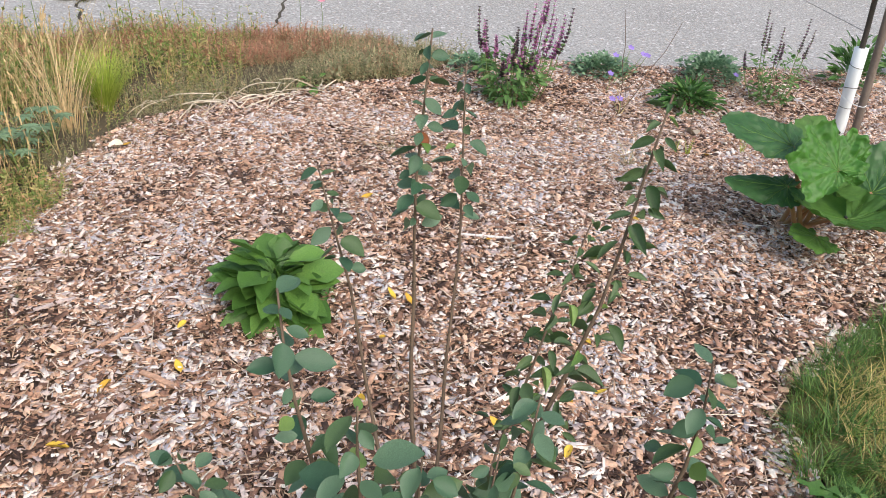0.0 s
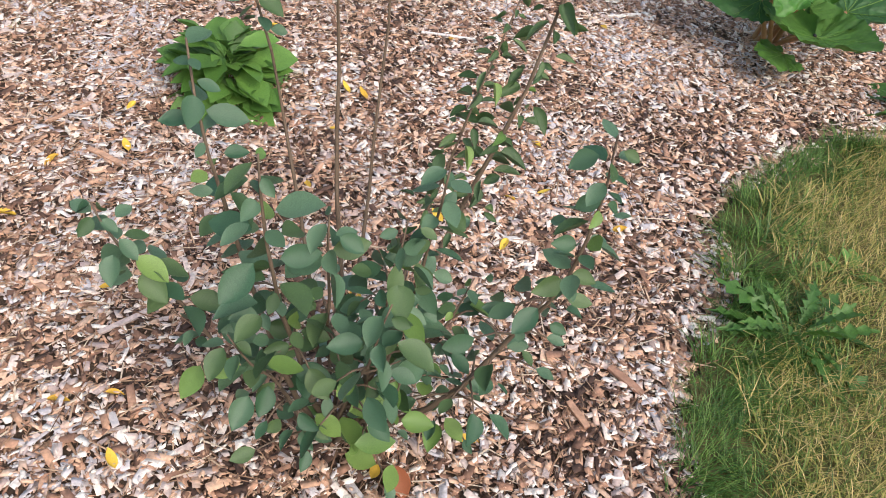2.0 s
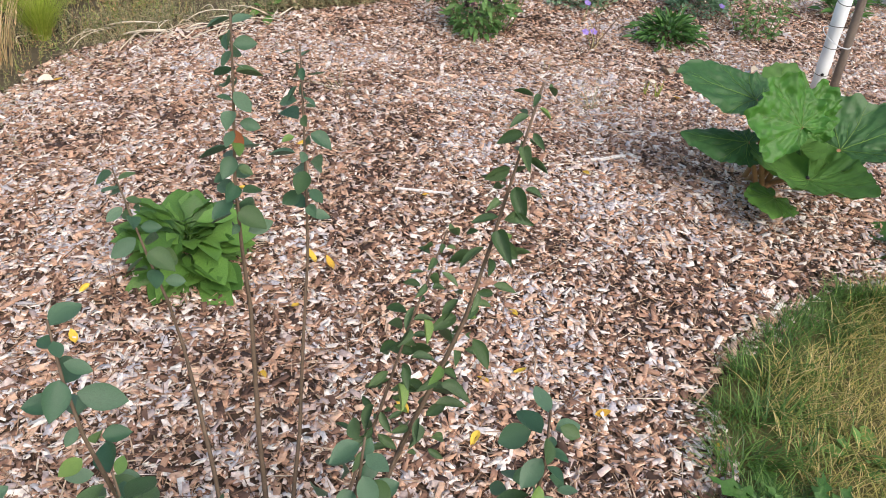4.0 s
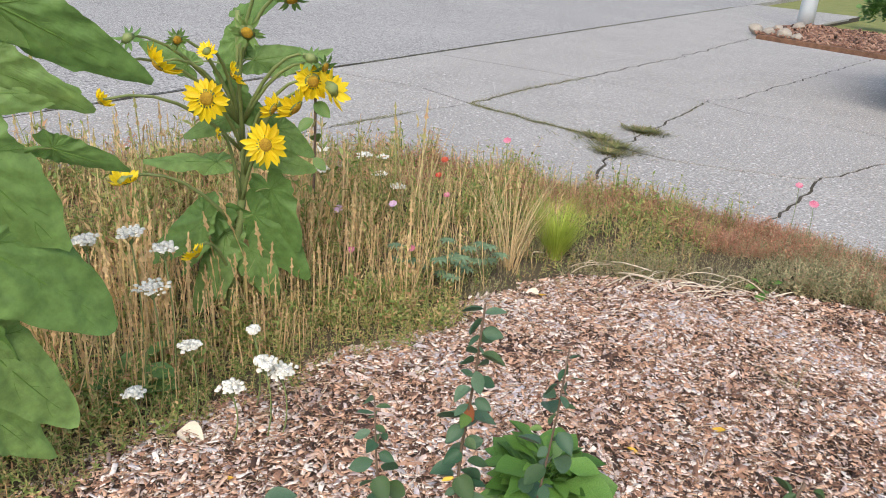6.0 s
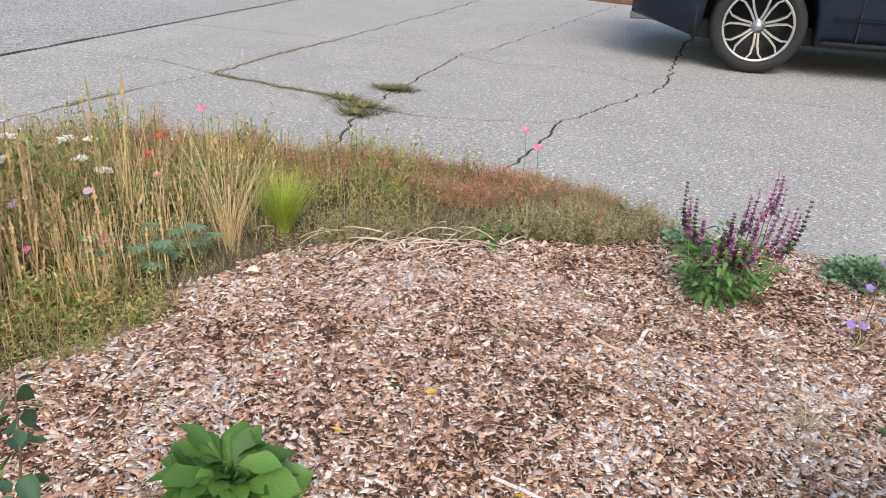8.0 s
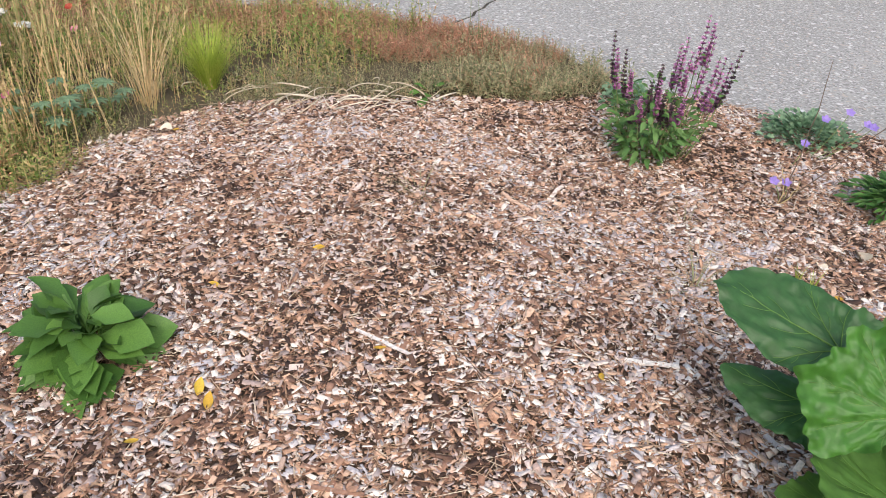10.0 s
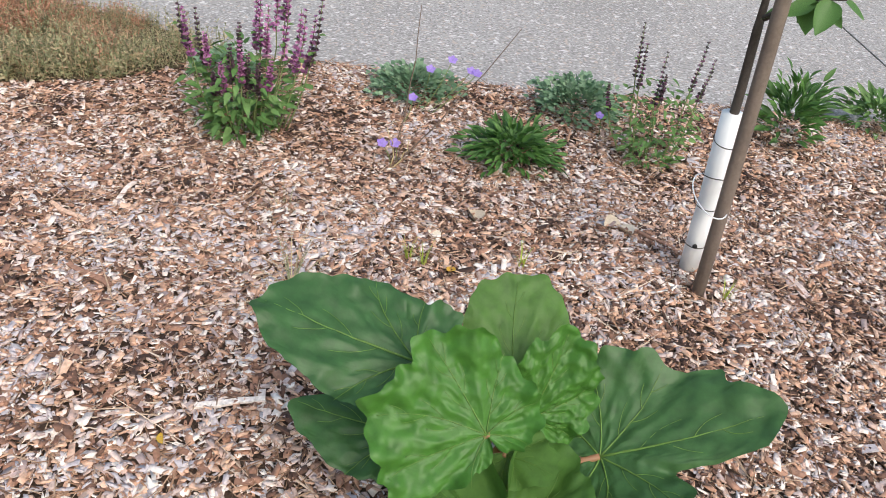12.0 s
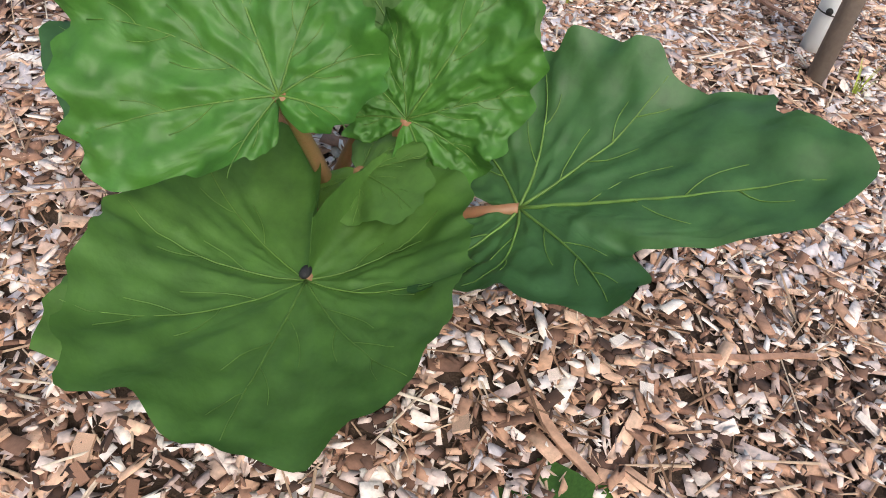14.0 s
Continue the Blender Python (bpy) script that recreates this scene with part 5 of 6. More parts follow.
def build_sunflower():
    o = Vector((-2.44, -1.48, 0.0))
    sf = empty("sunflower", o, "branching sunflower with many yellow heads, some spent and drooping", "sunflower")
    top = Vector((-2.40, -1.42, 1.30))
    main = curve_pts((0, 0, 0), top - o, (0.02, 0.02, 0), 12, 0.03)
    part("stem", tube(main, [0.022 - 0.001 * i for i in range(13)], 8), M_STEM, sf)
    eye = Vector((0.22, -3.28, 1.67))
    heads = [((-2.348, -1.348, 0.787), 0.088, 0.3, 0.0, 0), ((-2.467, -1.53, 0.971), 0.085, 0.3, 0.1, 0), ((-2.542, -1.682, 1.096), 0.085, -0.7, 0.5, 0), ((-2.273, -1.255, 0.935), 0.085, -0.8, 0.5, 0),
             ((-2.179, -1.157, 1.018), 0.085, -0.2, 0.1, 0), ((-2.225, -1.21, 1.045), 0.075, 0.2, 0.2, 0), ((-2.594, -1.82, 0.665), 0.07, -0.5, 0.5, 0), ((-2.499, -1.59, 0.331), 0.06, -0.6, 0.5, 0),
             ((-2.334, -1.33, 1.423), 0.08, -0.1, 0.5, 0), ((-2.415, -1.444, 1.06), 0.06, 0.0, 0.4, 0), ((-2.33, -1.32, 0.93), 0.06, -0.3, 0.5, 0), ((-2.45, -1.50, 0.83), 0.03, 0.0, 0.2, 0),
             ((-2.60, -1.80, 1.10), 0.07, -0.8, 0, 1), ((-2.576, -1.768, 1.193), 0.065, -0.5, 0, 1), ((-2.282, -1.266, 1.342), 0.07, -0.6, 0, 1), ((-2.38, -1.40, 1.22), 0.075, -0.3, 0, 1),
             ((-2.24, -1.21, 1.13), 0.07, -0.4, 0, 1), ((-2.2, -1.17, 1.10), 0.06, -0.3, 0, 1), ((-2.62, -1.87, 0.97), 0.05, -0.9, 0.6, 0), ((-2.50, -1.62, 1.19), 0.05, 0.0, 0, 1), ((-2.45, -1.53, 1.15), 0.045, -0.3, 0.2, 0)]
    for i, (p, r, tilt, droop, spent) in enumerate(heads):
        p = Vector(p)
        p += (eye - p) * 0.055
        r *= 0.98
        toward = (eye - p)
        toward.z = 0
        turn = 0.5 if i < 2 else 1.15
        f = toward.normalized() * (1.0 if i < 2 else 0.55) + Vector((turn * math.sin(i * 2.7), turn * 0.8 * math.cos(i * 1.9), tilt - (0.0 if i < 2 else 0.25)))
        h = p - o
        flower_head(sf, h, f, r, i, droop, 20, spent=bool(spent))
        k = max(2, min(11, int((h.z - 0.25) / 1.3 * 12)))
        st = main[k]
        bk = h - f.normalized() * r * 0.25
        part("branch", tube(curve_pts(st, bk, (0, 0, 0.05 if i < 2 else 0.09), 6), [0.009, 0.008, 0.0075, 0.007, 0.006, 0.0055, 0.005], 6), M_STEM, sf)
    rr = random.Random(4)
    lv = [((-2.30, -1.36, 0.62), (-2.22, -1.30, 0.36), .24), ((-2.36, -1.40, 0.50), (-2.20, -1.25, 0.22), .26), ((-2.50, -1.55, 0.48), (-2.55, -1.64, 0.22), .24), ((-2.47, -1.52, 0.50), (-2.62, -1.74, 0.30), .22),
          ((-2.36, -1.42, 0.35), (-2.27, -1.36, 0.12), .22), ((-2.40, -1.42, 0.95), (-2.30, -1.30, 0.82), .14), ((-2.42, -1.46, 1.05), (-2.36, -1.38, 0.88), .14), ((-2.45, -1.50, 0.72), (-2.58, -1.74, 0.74), .16),
          ((-2.40, -1.42, 1.20), (-2.44, -1.50, 1.02), .15), ((-2.36, -1.38, 1.12), (-2.22, -1.2, 1.16), .14), ((-2.30, -1.30, 1.10), (-2.18, -1.12, 1.18), .12), ((-2.40, -1.40, 1.28), (-2.30, -1.28, 1.37), .12),
          ((-2.50, -1.58, 1.1), (-2.60, -1.72, 1.18), .13), ((-2.44, -1.48, 0.42), (-2.40, -1.56, 0.14), .2), ((-2.42, -1.45, 0.9), (-2.52, -1.6, 0.82), .13), ((-2.34, -1.36, 0.75), (-2.2, -1.2, 0.68), .15),
          ((-2.45, -1.5, 0.3), (-2.5, -1.6, 0.06), .2), ((-2.3, -1.32, 0.86), (-2.2, -1.2, 0.74), .14)]
    for i, (a, t, w) in enumerate(lv):
        big_leaf(sf, a, t, (0.5 + rr.uniform(-.6, .6), -0.7, 0.6 + rr.uniform(-.5, .5)), w * 0.78, 20.0 + i, M_SUNL, 0.03, o, tuple(o + main[max(1, min(11, int(a[2] / 1.3 * 12)))]), M_STEM, 0.004, lobes=0.45, rings=10, n=80, quilt=0.045, full=1.55, serr=0.012)


build_sunflower()


def build_near_sunflower():
    o = Vector((-2.02, -2.80, 0.0))
    sf = empty("sunflower", o, "tall sunflower stem with broad overlapping heart-shaped leaves", "sunflower")
    main = curve_pts((0, 0, 0), (0.05, 0.02, 1.75), (0, 0, 0), 12, 0.03)
    part("stem", tube(main, [0.024 - 0.001 * i for i in range(13)], 8), M_STEM, sf)
    lv = [((-1.83, -2.62, 0.86), (-1.73, -2.34, 0.57), .34), ((-1.86, -2.64, 1.10), (-1.75, -2.42, 0.80), .30), ((-1.80, -2.52, 1.42), (-1.68, -2.24, 1.24), .22), ((-1.84, -2.58, 1.30), (-1.72, -2.36, 1.17), .17),
          ((-1.86, -2.66, 0.62), (-1.78, -2.46, 0.26), .26), ((-1.86, -2.62, 1.36), (-1.80, -2.48, 1.28), .16), ((-1.85, -2.66, 1.52), (-1.76, -2.40, 1.32), .2), ((-1.78, -2.44, 1.08), (-1.71, -2.27, 1.00), .11),
          ((-1.90, -2.68, 0.40), (-1.83, -2.50, 0.16), .2), ((-1.84, -2.60, 1.22), (-1.74, -2.36, 1.22), .13), ((-1.95, -2.7, 1.0), (-1.86, -2.58, 0.7), .3), ((-1.95, -2.7, 0.75), (-1.86, -2.56, 0.45), .28)]
    for i, (a, t, w) in enumerate(lv):
        big_leaf(sf, a, t, (0.75 - 0.3 * (i % 3), -0.35 - 0.2 * (i % 2), 0.55 - 0.25 * (i % 4)), w * 0.84, 50.0 + i, M_SUNL, 0.03, o, tuple(o + main[max(1, min(11, int(a[2] / 1.75 * 12)))]), M_STEM, 0.005, lobes=0.5, rings=18, n=130, quilt=0.04, full=1.55, serr=0.012, vein_r=0.0026)


build_near_sunflower()
sl = empty("small_sunflower", (-2.85, -0.66, 0.0), "thin dark-stemmed sunflower with a small head", "sunflower")
part("stem", tube(curve_pts((0, 0, 0), (0.01, 0.02, 0.86), (0, 0.01, 0), 8), 0.007, 6), M_BARK, sl)
flower_head(sl, Vector((0.03, -0.03, 0.88)), (0.6, -1, 0.3), 0.085, 77, 0.1)
flower_head(sl, Vector((0.06, 0.05, 0.90)), (0.9, -.3, 0.1), 0.06, 78, 0.1, spent=True)
for i, z in enumerate((0.5, 0.62, 0.7, 0.78, 0.42)):
    leaf_object(SH_MESH, i % 4, M_SHRUBY, sl, Vector((0.01, 0.01, z)), (math.cos(i * 2.2), math.sin(i * 2.2), -.5), (0.3, -.6, .6), 0.10)


# ---------- salvia, cushions, clumps ----------
def build_salvia(x, y, spikes, mat, label, n_leaf, rad, leaf=0.07):
    p = empty("salvia", (x, y, float(land(x, y))), label, "flowering plant", "salvias along the driveway")
    V, F = leaf_tpl(0.42, 5, 0.2, 0.3)
    n = n_leaf
    a, r = rng.uniform(0, 2 * np.pi, n), rad * np.sqrt(rng.uniform(0, 1, n))
    z = 0.01 + rng.uniform(0, 1.0, n) ** 1.3 * 0.38 * (1 - 0.45 * r / rad)
    r = r * (0.55 + 0.6 * np.clip(z / .16, 0, 1) * rng.uniform(.6, 1.25, n))
    el = rng.uniform(-.5, 1.0, n)
    d = np.stack([np.cos(a), np.sin(a), el], 1)
    link("foliage", scattered("foliage", V, F, frames_for(np.stack([np.cos(a) * r * .75, np.sin(a) * r * .75, z], 1), d, np.array((0, -.1, 1.)) + rng.normal(0, .45, (n, 3)), rng.uniform(.5, 1.3, (n, 1)) * leaf * np.ones((1, 3)))), M_SALV, p)
    FV = [(0, 0, 0), (.5, .5, .12), (0, 1, .25), (-.5, .5, .12), (0, .5, .55)]
    FF = [(0, 1, 4, 3), (1, 2, 3, 4)]
    for i, (tx, ty, tz, fl) in enumerate(spikes):
        t = Vector((tx - x, ty - y, tz))
        base = Vector((t.x * 0.55, t.y * 0.55, 0.02))
        pts = curve_pts(base, t, (t.x * .08, t.y * .08, 0), 8, 0.02)
        st = part("stem", tube(pts, [0.0035 - 0.0003 * k for k in range(9)], 5), M_STEM, p)
        m = 100
        s = rng.uniform(1 - fl, 1.0, m)
        s = 1 - fl + np.round((s - 1 + fl) / fl * 11) / 11 * fl * 0.98
        P = np.array([tuple(q) for q in pts])
        f = np.clip(s * 8, 0, 7.999)
        q = P[f.astype(int)] * (1 - (f % 1))[:, None] + P[f.astype(int) + 1] * (f % 1)[:, None]
        a = rng.uniform(0, 2 * np.pi, m)
        d = np.stack([np.cos(a), np.sin(a), rng.uniform(.1, .8, m)], 1)
        sz = rng.uniform(.013, .024, m) * (1.0 if n_leaf > 350 else 0.75) * (1.15 - 0.6 * (s - 1 + fl) / fl)
        link("flower_spike", scattered("flower_spike", FV, FF, frames_for(q, d, np.tile((0, 0, 1.), (m, 1)), sz[:, None] * np.ones((1, 3)))), mat if i % 3 else M_DPURP, p)
        for k in range(5):
            w = pts[2 + k]
            leaf_object(ROS, k % 3, M_SALV, p, w, (math.cos(k * 2.5 + i), math.sin(k * 2.5 + i), .3), (0, -.2, 1), (0.055 - 0.006 * k) * (0.9 if n_leaf > 350 else 0.6), "stem_leaf")


S1 = [(0.00, 0.635, 0.52, .45), (0.03, 0.60, 0.46, .4), (0.36, 0.65, 0.64, .4), (0.51, 0.636, 0.53, .5), (0.46, 0.60, 0.50, .5), (0.43, 0.67, 0.48, .5), (0.22, 0.62, 0.42, .4), (0.27, 0.68, 0.50, .4), (0.30, 0.62, 0.55, .4),
      (0.20, 0.56, 0.36, .45), (0.24, 0.55, 0.38, .45), (0.17, 0.54, 0.30, .45), (0.30, 0.56, 0.30, .45), (0.34, 0.58, 0.32, .45), (0.10, 0.6, 0.38, .35), (0.14, 0.54, 0.26, .4), (0.40, 0.62, 0.57, .5), (0.48, 0.67, 0.46, .5), (0.05, 0.67, 0.44, .5), (0.33, 0.60, 0.50, .4), (0.38, 0.69, 0.60, .3), (0.26, 0.57, 0.33, .5)]
build_salvia(0.21, 0.64, S1, M_PURP, "purple-flowering salvia with dark upright spikes", 400, 0.24, 0.05)
S2 = [(1.638, 0.736, 0.53, .4), (1.66, 0.72, 0.46, .4), (1.738, 0.716, 0.44, .5), (1.86, 0.685, 0.50, .4), (1.90, 0.68, 0.44, .4), (1.56, 0.747, 0.29, .4), (1.75, 0.70, 0.36, .3)]
build_salvia(1.76, 0.73, S2, M_DPURP, "fading salvia with thin dark flower spikes", 340, 0.20, 0.034)


def cushion(name, x, y, rx, h, n, tpl, size, mat, label, outward=0.6):
    """A dome of many small leaves; a thing in one foliage part."""
    p = empty(name, (x, y, float(land(x, y))), label, "leafy plant")
    a, u = rng.uniform(0, 2 * np.pi, n), np.sqrt(rng.uniform(0, 1, n))
    el = np.arccos(u)
    k = rng.uniform(.55, 1.05, n) * (1 + .18 * np.sin(a * 5 + x * 9))
    loc = np.stack([np.cos(a) * u * rx * k, np.sin(a) * u * rx * .8 * k, np.sin(el) * h * k + .01], 1)
    d = np.stack([np.cos(a) * (u + .2), np.sin(a) * (u + .2), outward * np.sin(el) + rng.uniform(-.3, .5, n)], 1)
    up = np.stack([rng.normal(0, .4, n), rng.normal(-.2, .4, n), np.ones(n)], 1)
    link("foliage", scattered("foliage", tpl[0], tpl[1], frames_for(loc, d, up, rng.uniform(.6, 1.25, (n, 1)) * size * np.ones((1, 3)))), mat, p)
    return p


ROUND = leaf_tpl(0.9, 4, .15, .2, 1, .8)
LANCE = leaf_tpl(0.34, 6, .3, .35, 1.3, .9)
cushion("geranium", 0.82, 1.06, 0.20, 0.10, 900, ROUND, 0.024, M_BLUEG, "low cushion of blue-green lobed leaves by the driveway")
cushion("geranium", 1.50, 1.02, 0.20, 0.14, 1000, ROUND, 0.024, M_BLUEG, "rounded cushion of blue-green leaves by the driveway")
cushion("geranium", 0.02, 1.06, 0.15, 0.08, 400, ROUND, 0.023, M_BLUEG, "small blue-green cushion behind the salvia")
cushion("aster_clump", 1.235, 0.62, 0.175, 0.13, 520, LANCE, 0.05, M_DKG, "dense dark green clump of narrow leaves")
cushion("dark_bush", 2.36, 0.99, 0.14, 0.27, 260, LANCE, 0.06, M_DKG, "small upright dark green bush by the driveway", 1.2)
cushion("green_cushion", 2.86, 1.27, 0.2, 0.12, 260, LANCE, 0.06, M_SALV, "low green plant at the driveway edge")
cushion("green_bush", -4.55, 19.3, 0.42, 0.8, 500, ROUND, 0.12, M_SALV, "round green shrub beside the far bed")
for i, (x, y) in enumerate(((-2.05, -0.42), (-2.2, -0.62), (-1.95, -0.02 - .28), (-1.98, -0.55))):
    p = empty("lupin", (x, y, float(land(x, y))), "blue-green lupin with star-shaped leaves", "leafy plant", "lupins in the wildflower patch")
    for j in range(5):
        c = Vector((0.06 * math.cos(j * 2.4 + i), 0.06 * math.sin(j * 2.4 + i), 0.09 + 0.03 * j))
        part("stalk", tube([(0, 0, 0), tuple(c)], 0.002, 5), M_STEM, p)
        n = 9
        a = np.arange(n) * 2 * np.pi / n
        link("leaf", scattered("leaf", LANCE[0], LANCE[1], frames_for(np.tile(np.array(c), (n, 1)), np.stack([np.cos(a), np.sin(a), np.full(n, .25)], 1), np.tile((0, 0, 1.), (n, 1)), np.full((n, 3), 0.05))), M_LUP, p)


# ---------- small flowers ----------
def round_flower(name, x, y, z, r, mat, label, petals=6, bx=None, by=None, lean=(0.2, -0.6, 1)):
    bx, by = (x if bx is None else bx), (y if by is None else by)
    p = empty(name, (bx, by, float(land(bx, by))), label, "flower")
    t = Vector((x - bx, y - by, z))
    part("stem", tube(curve_pts((0, 0, 0), t, (0.01, 0, 0), 6), 0.0017, 5), M_STEM, p)
    q = Vector(lean).normalized().to_track_quat('Z', 'Y').to_matrix().to_4x4()
    V, F = leaf_tpl(0.8, 4, .1, -.1, 1, 1.2)
    for i in range(petals):
        a = 2 * math.pi * i / petals
        key = ("pet", mat.name)
        if key not in SH_MESH_M:
            me = mesh_of("petal", V, F)
            me.materials.append(mat)
            SH_MESH_M[key] = me
        o = new("petal", SH_MESH_M[key])
        o.parent = p
        o.matrix_basis = Matrix.Translation(t) @ q @ one_frame((0, 0, 0), (math.cos(a), math.sin(a), .25), (0, 0, 1), r)


for x, y, z, bx, by in ((0.97, 1.002, 0.20, 0.86, 0.9), (1.05, 0.996, 0.165, 0.88, 0.9), (1.075, 0.99, 0.16, 0.9, 0.9), (0.885, 1.0, 0.15, 0.84, 0.92), (0.83, 0.86, 0.09, 0.80, 0.8), (0.80, 0.50, 0.085, 0.80, 0.48), (0.755, 0.49, 0.085, 0.79, 0.48)):
    round_flower("violet_flower", x, y, z, 0.023, M_VIOL, "violet five-petalled flower on a thin stem", 5, bx, by)
round_flower("violet_flower", 1.56, 0.80, 0.12, 0.02, M_VIOL, "violet five-petalled flower on a thin stem", 5, 1.58, 0.86)
p = empty("twiggy_plant", (0.79, 0.46, float(land(0.79, 0.46))), "thin grey leafless stems rising from the mulch", "plant stems")
for k, t in enumerate(((0.05, 0.35, 0.50), (-0.02, 0.03, 0.15), (0.03, 0.02, 0.14), (0.06, 0.05, 0.1), (0.43, 0.45, 0.42))):
    part("stem", tube(curve_pts((0, 0, 0), t, (0.02, 0, 0), 6, .03), [0.003, .0028, .0025, .0022, .002, .0018, .0015], 5), M_STALK if k % 2 else M_BARK, p)
for x, y, z, r, m, w in ((-0.89, 1.25, 0.34, .03, M_PINK, "pale pink"), (-1.05, 1.5, 0.36, .025, M_PINK, "pink"), (-2.15, -0.65, 0.21, .022, M_PINK, "magenta"), (-2.5, 0.04, 0.25, .022, M_PINK, "pink"),
                         (-1.97, -0.2, 0.70, .022, M_PINK, "pink"), (-2.9, 0.5, 0.3, .028, M_RED, "orange-red"), (-2.7, 0.2, 0.3, .024, M_RED, "red"), (-2.6, -0.7, 0.29, .03, M_LILAC, "pale lilac"), (-2.3, -.9, .22, .022, M_PINK, "magenta"), (-2.55, -.35, .26, .026, M_LILAC, "pale lilac")):
    round_flower("wildflower", x, y, z, r, m, w + " wildflower on a thin stalk", 7)


def build_yarrow(x, y, z, r, seed):
    p = empty("yarrow", (x, y, float(land(x, y))), "white yarrow with a flat flower head", "flower", "yarrows in the wildflower patch")
    rr = np.random.default_rng(seed)
    part("stem", tube(curve_pts((0, 0, 0), (0, 0, z - 0.03), (.015, .01, 0), 6), 0.003, 5), M_STEM, p)
    n = 60
    a, q = rr.uniform(0, 2 * np.pi, n), r * np.sqrt(rr.uniform(0, 1, n)) * (1 + .25 * np.sin(seed + np.arange(n)))
    FV = [(-.5, -.5, 0), (.5, -.5, 0), (.5, .5, 0), (-.5, .5, 0), (-.35, -.35, .5), (.35, -.35, .5), (.35, .35, .5), (-.35, .35, .5)]
    FF = [(4, 5, 6, 7), (0, 1, 5, 4), (1, 2, 6, 5), (2, 3, 7, 6), (3, 0, 4, 7)]
    loc = np.stack([np.cos(a) * q, np.sin(a) * q, z + rr.uniform(-.008, .008, n) - q * .15], 1)
    d = np.stack([np.cos(a * 3), np.sin(a * 3), rr.normal(0, .2, n)], 1)
    link("flower_head", scattered("flower_head", FV, FF, frames_for(loc, d, np.tile((0, 0, 1.), (n, 1)), np.full((n, 3), .0125) * rr.uniform(.7, 1.3, (n, 1)))), M_WHITE, p)
    part("floret_stalks", joined_tubes([[(0, 0, z - .05), (math.cos(t) * r * .7, math.sin(t) * r * .7, z - .004)] for t in (0, 1.05, 2.1, 3.1, 4.2, 5.2)], .0015, .001, 4), M_STEM, p)


for i, (x, y, z, r) in enumerate(((-2.2, -2.18, 0.65, .055), (-2.14, -2.06, 0.66, .05), (-2.05, -2.05, 0.49, .055), (-2.08, -1.98, 0.6, .05), (-1.68, -1.89, 0.30, .055), (-1.66, -1.84, 0.26, .05), (-1.74, -1.98, 0.22, .04), (-1.93, -2.0, 0.30, .045),
                                  (-2.98, 0.0, 0.27, .05), (-2.9, 0.06, 0.21, .05), (-3.4, 0.28, 0.26, .06), (-3.3, 0.36, 0.26, .05), (-3.0, -0.45, 0.37, .05), (-3.5, 0.0, .3, .05), (-1.95, -2.2, .2, .035), (-1.85, -1.8, .32, .03))):
    build_yarrow(x, y, z, r * (.6 + .3 * abs(math.sin(i * 2.3))), i)


# ---------- young tree, guard and stake ----------
st = part("stake", tube([(1.765, -0.195, -0.1), (1.755, -0.19, 0.3), (1.735, -0.18, 0.9), (1.70, -0.165, 1.7)], [0.0185, 0.019, 0.019, 0.019], 10), M_STAKE)
tagged(st, "round weathered wooden stake driven into the mulch", "stake")
tr = empty("young_tree", (1.765, -0.05, 0.0), "young tree trunk with dark bark and a white guard", "tree")
trunk = curve_pts((0, 0, -0.05), (-0.02, -0.03, 1.9), (0.0, 0.03, 0), 12, 0.02)
part("trunk", tube(trunk, [0.0145 - 0.0004 * i for i in range(13)], 10), M_DBARK, tr)
b = tube([(0.0, 0, 0.0), (0.001, 0.008, 0.17), (-0.004, 0.01, 0.34), (-0.008, 0.012, 0.53)], [0.029, 0.031, 0.031, 0.032], 16)
gd = part("trunk_guard", b, M_GUARD, tr, "white plastic spiral trunk guard")
for z, tl in ((0.12, .2), (0.25, .2), (0.34, -.15), (0.45, .25)):
    b = tube([(0.0375 * math.cos(a) - .003, 0.0375 * math.sin(a) + .008, z + tl * 0.0375 * math.sin(a)) for a in [2 * math.pi * k / 20 for k in range(21)]], 0.0015, 4)
    part("guard_seam", b, M_DARK, gd)
b = bmesh.new()
bmesh.ops.create_cone(b, cap_ends=True, segments=12, radius1=.007, radius2=.007, depth=.004, matrix=Matrix.Translation((-.012, -.03, .12)) @ Matrix.Rotation(math.pi / 2, 4, 'X'))
part("guard_hole", b, M_DARK, gd)
part("tie", tube([(-.03 + .045 * math.cos(a), -0.07 + .11 * math.sin(a), .315 + .01 * math.sin(a)) for a in [2 * math.pi * k / 24 for k in range(25)]], 0.002, 5), M_GUARD, tr, "pale string tie round the stake")
for a, t in (((-.02, -.02, .8), (0.10, -.16, .90)), ((-.01, -.02, 1.15), (0.25, -.2, 1.3)), ((-.02, -.02, 1.4), (-.3, -.1, 1.6)), ((-.02, -.03, 1.6), (.1, .25, 1.85))):
    pts = curve_pts(a, t, (0, 0, .02), 6, .02)
    part("limb", tube(pts, [.009, .008, .007, .006, .005, .004, .003], 6), M_DBARK, tr)
    for k in range(9):
        leaf_object(SH_MESH, k % 4, M_DKG, tr, pts[min(6, 2 + k // 2)] + Vector((0, 0, -.005)), (math.cos(k * 2.4), math.sin(k * 2.4), -.5), (0, -.5, 1), 0.085)


# ---------- loose things on the mulch ----------
def straw(pts, r, label, mat=M_STRAW, cat="straw"):
    o = part("dry_stalk", tube(pts, [r * (1 - .5 * i / (len(pts) - 1)) for i in range(len(pts))], 6), mat)
    tagged(o, label, cat, "dry stalks on the ground")


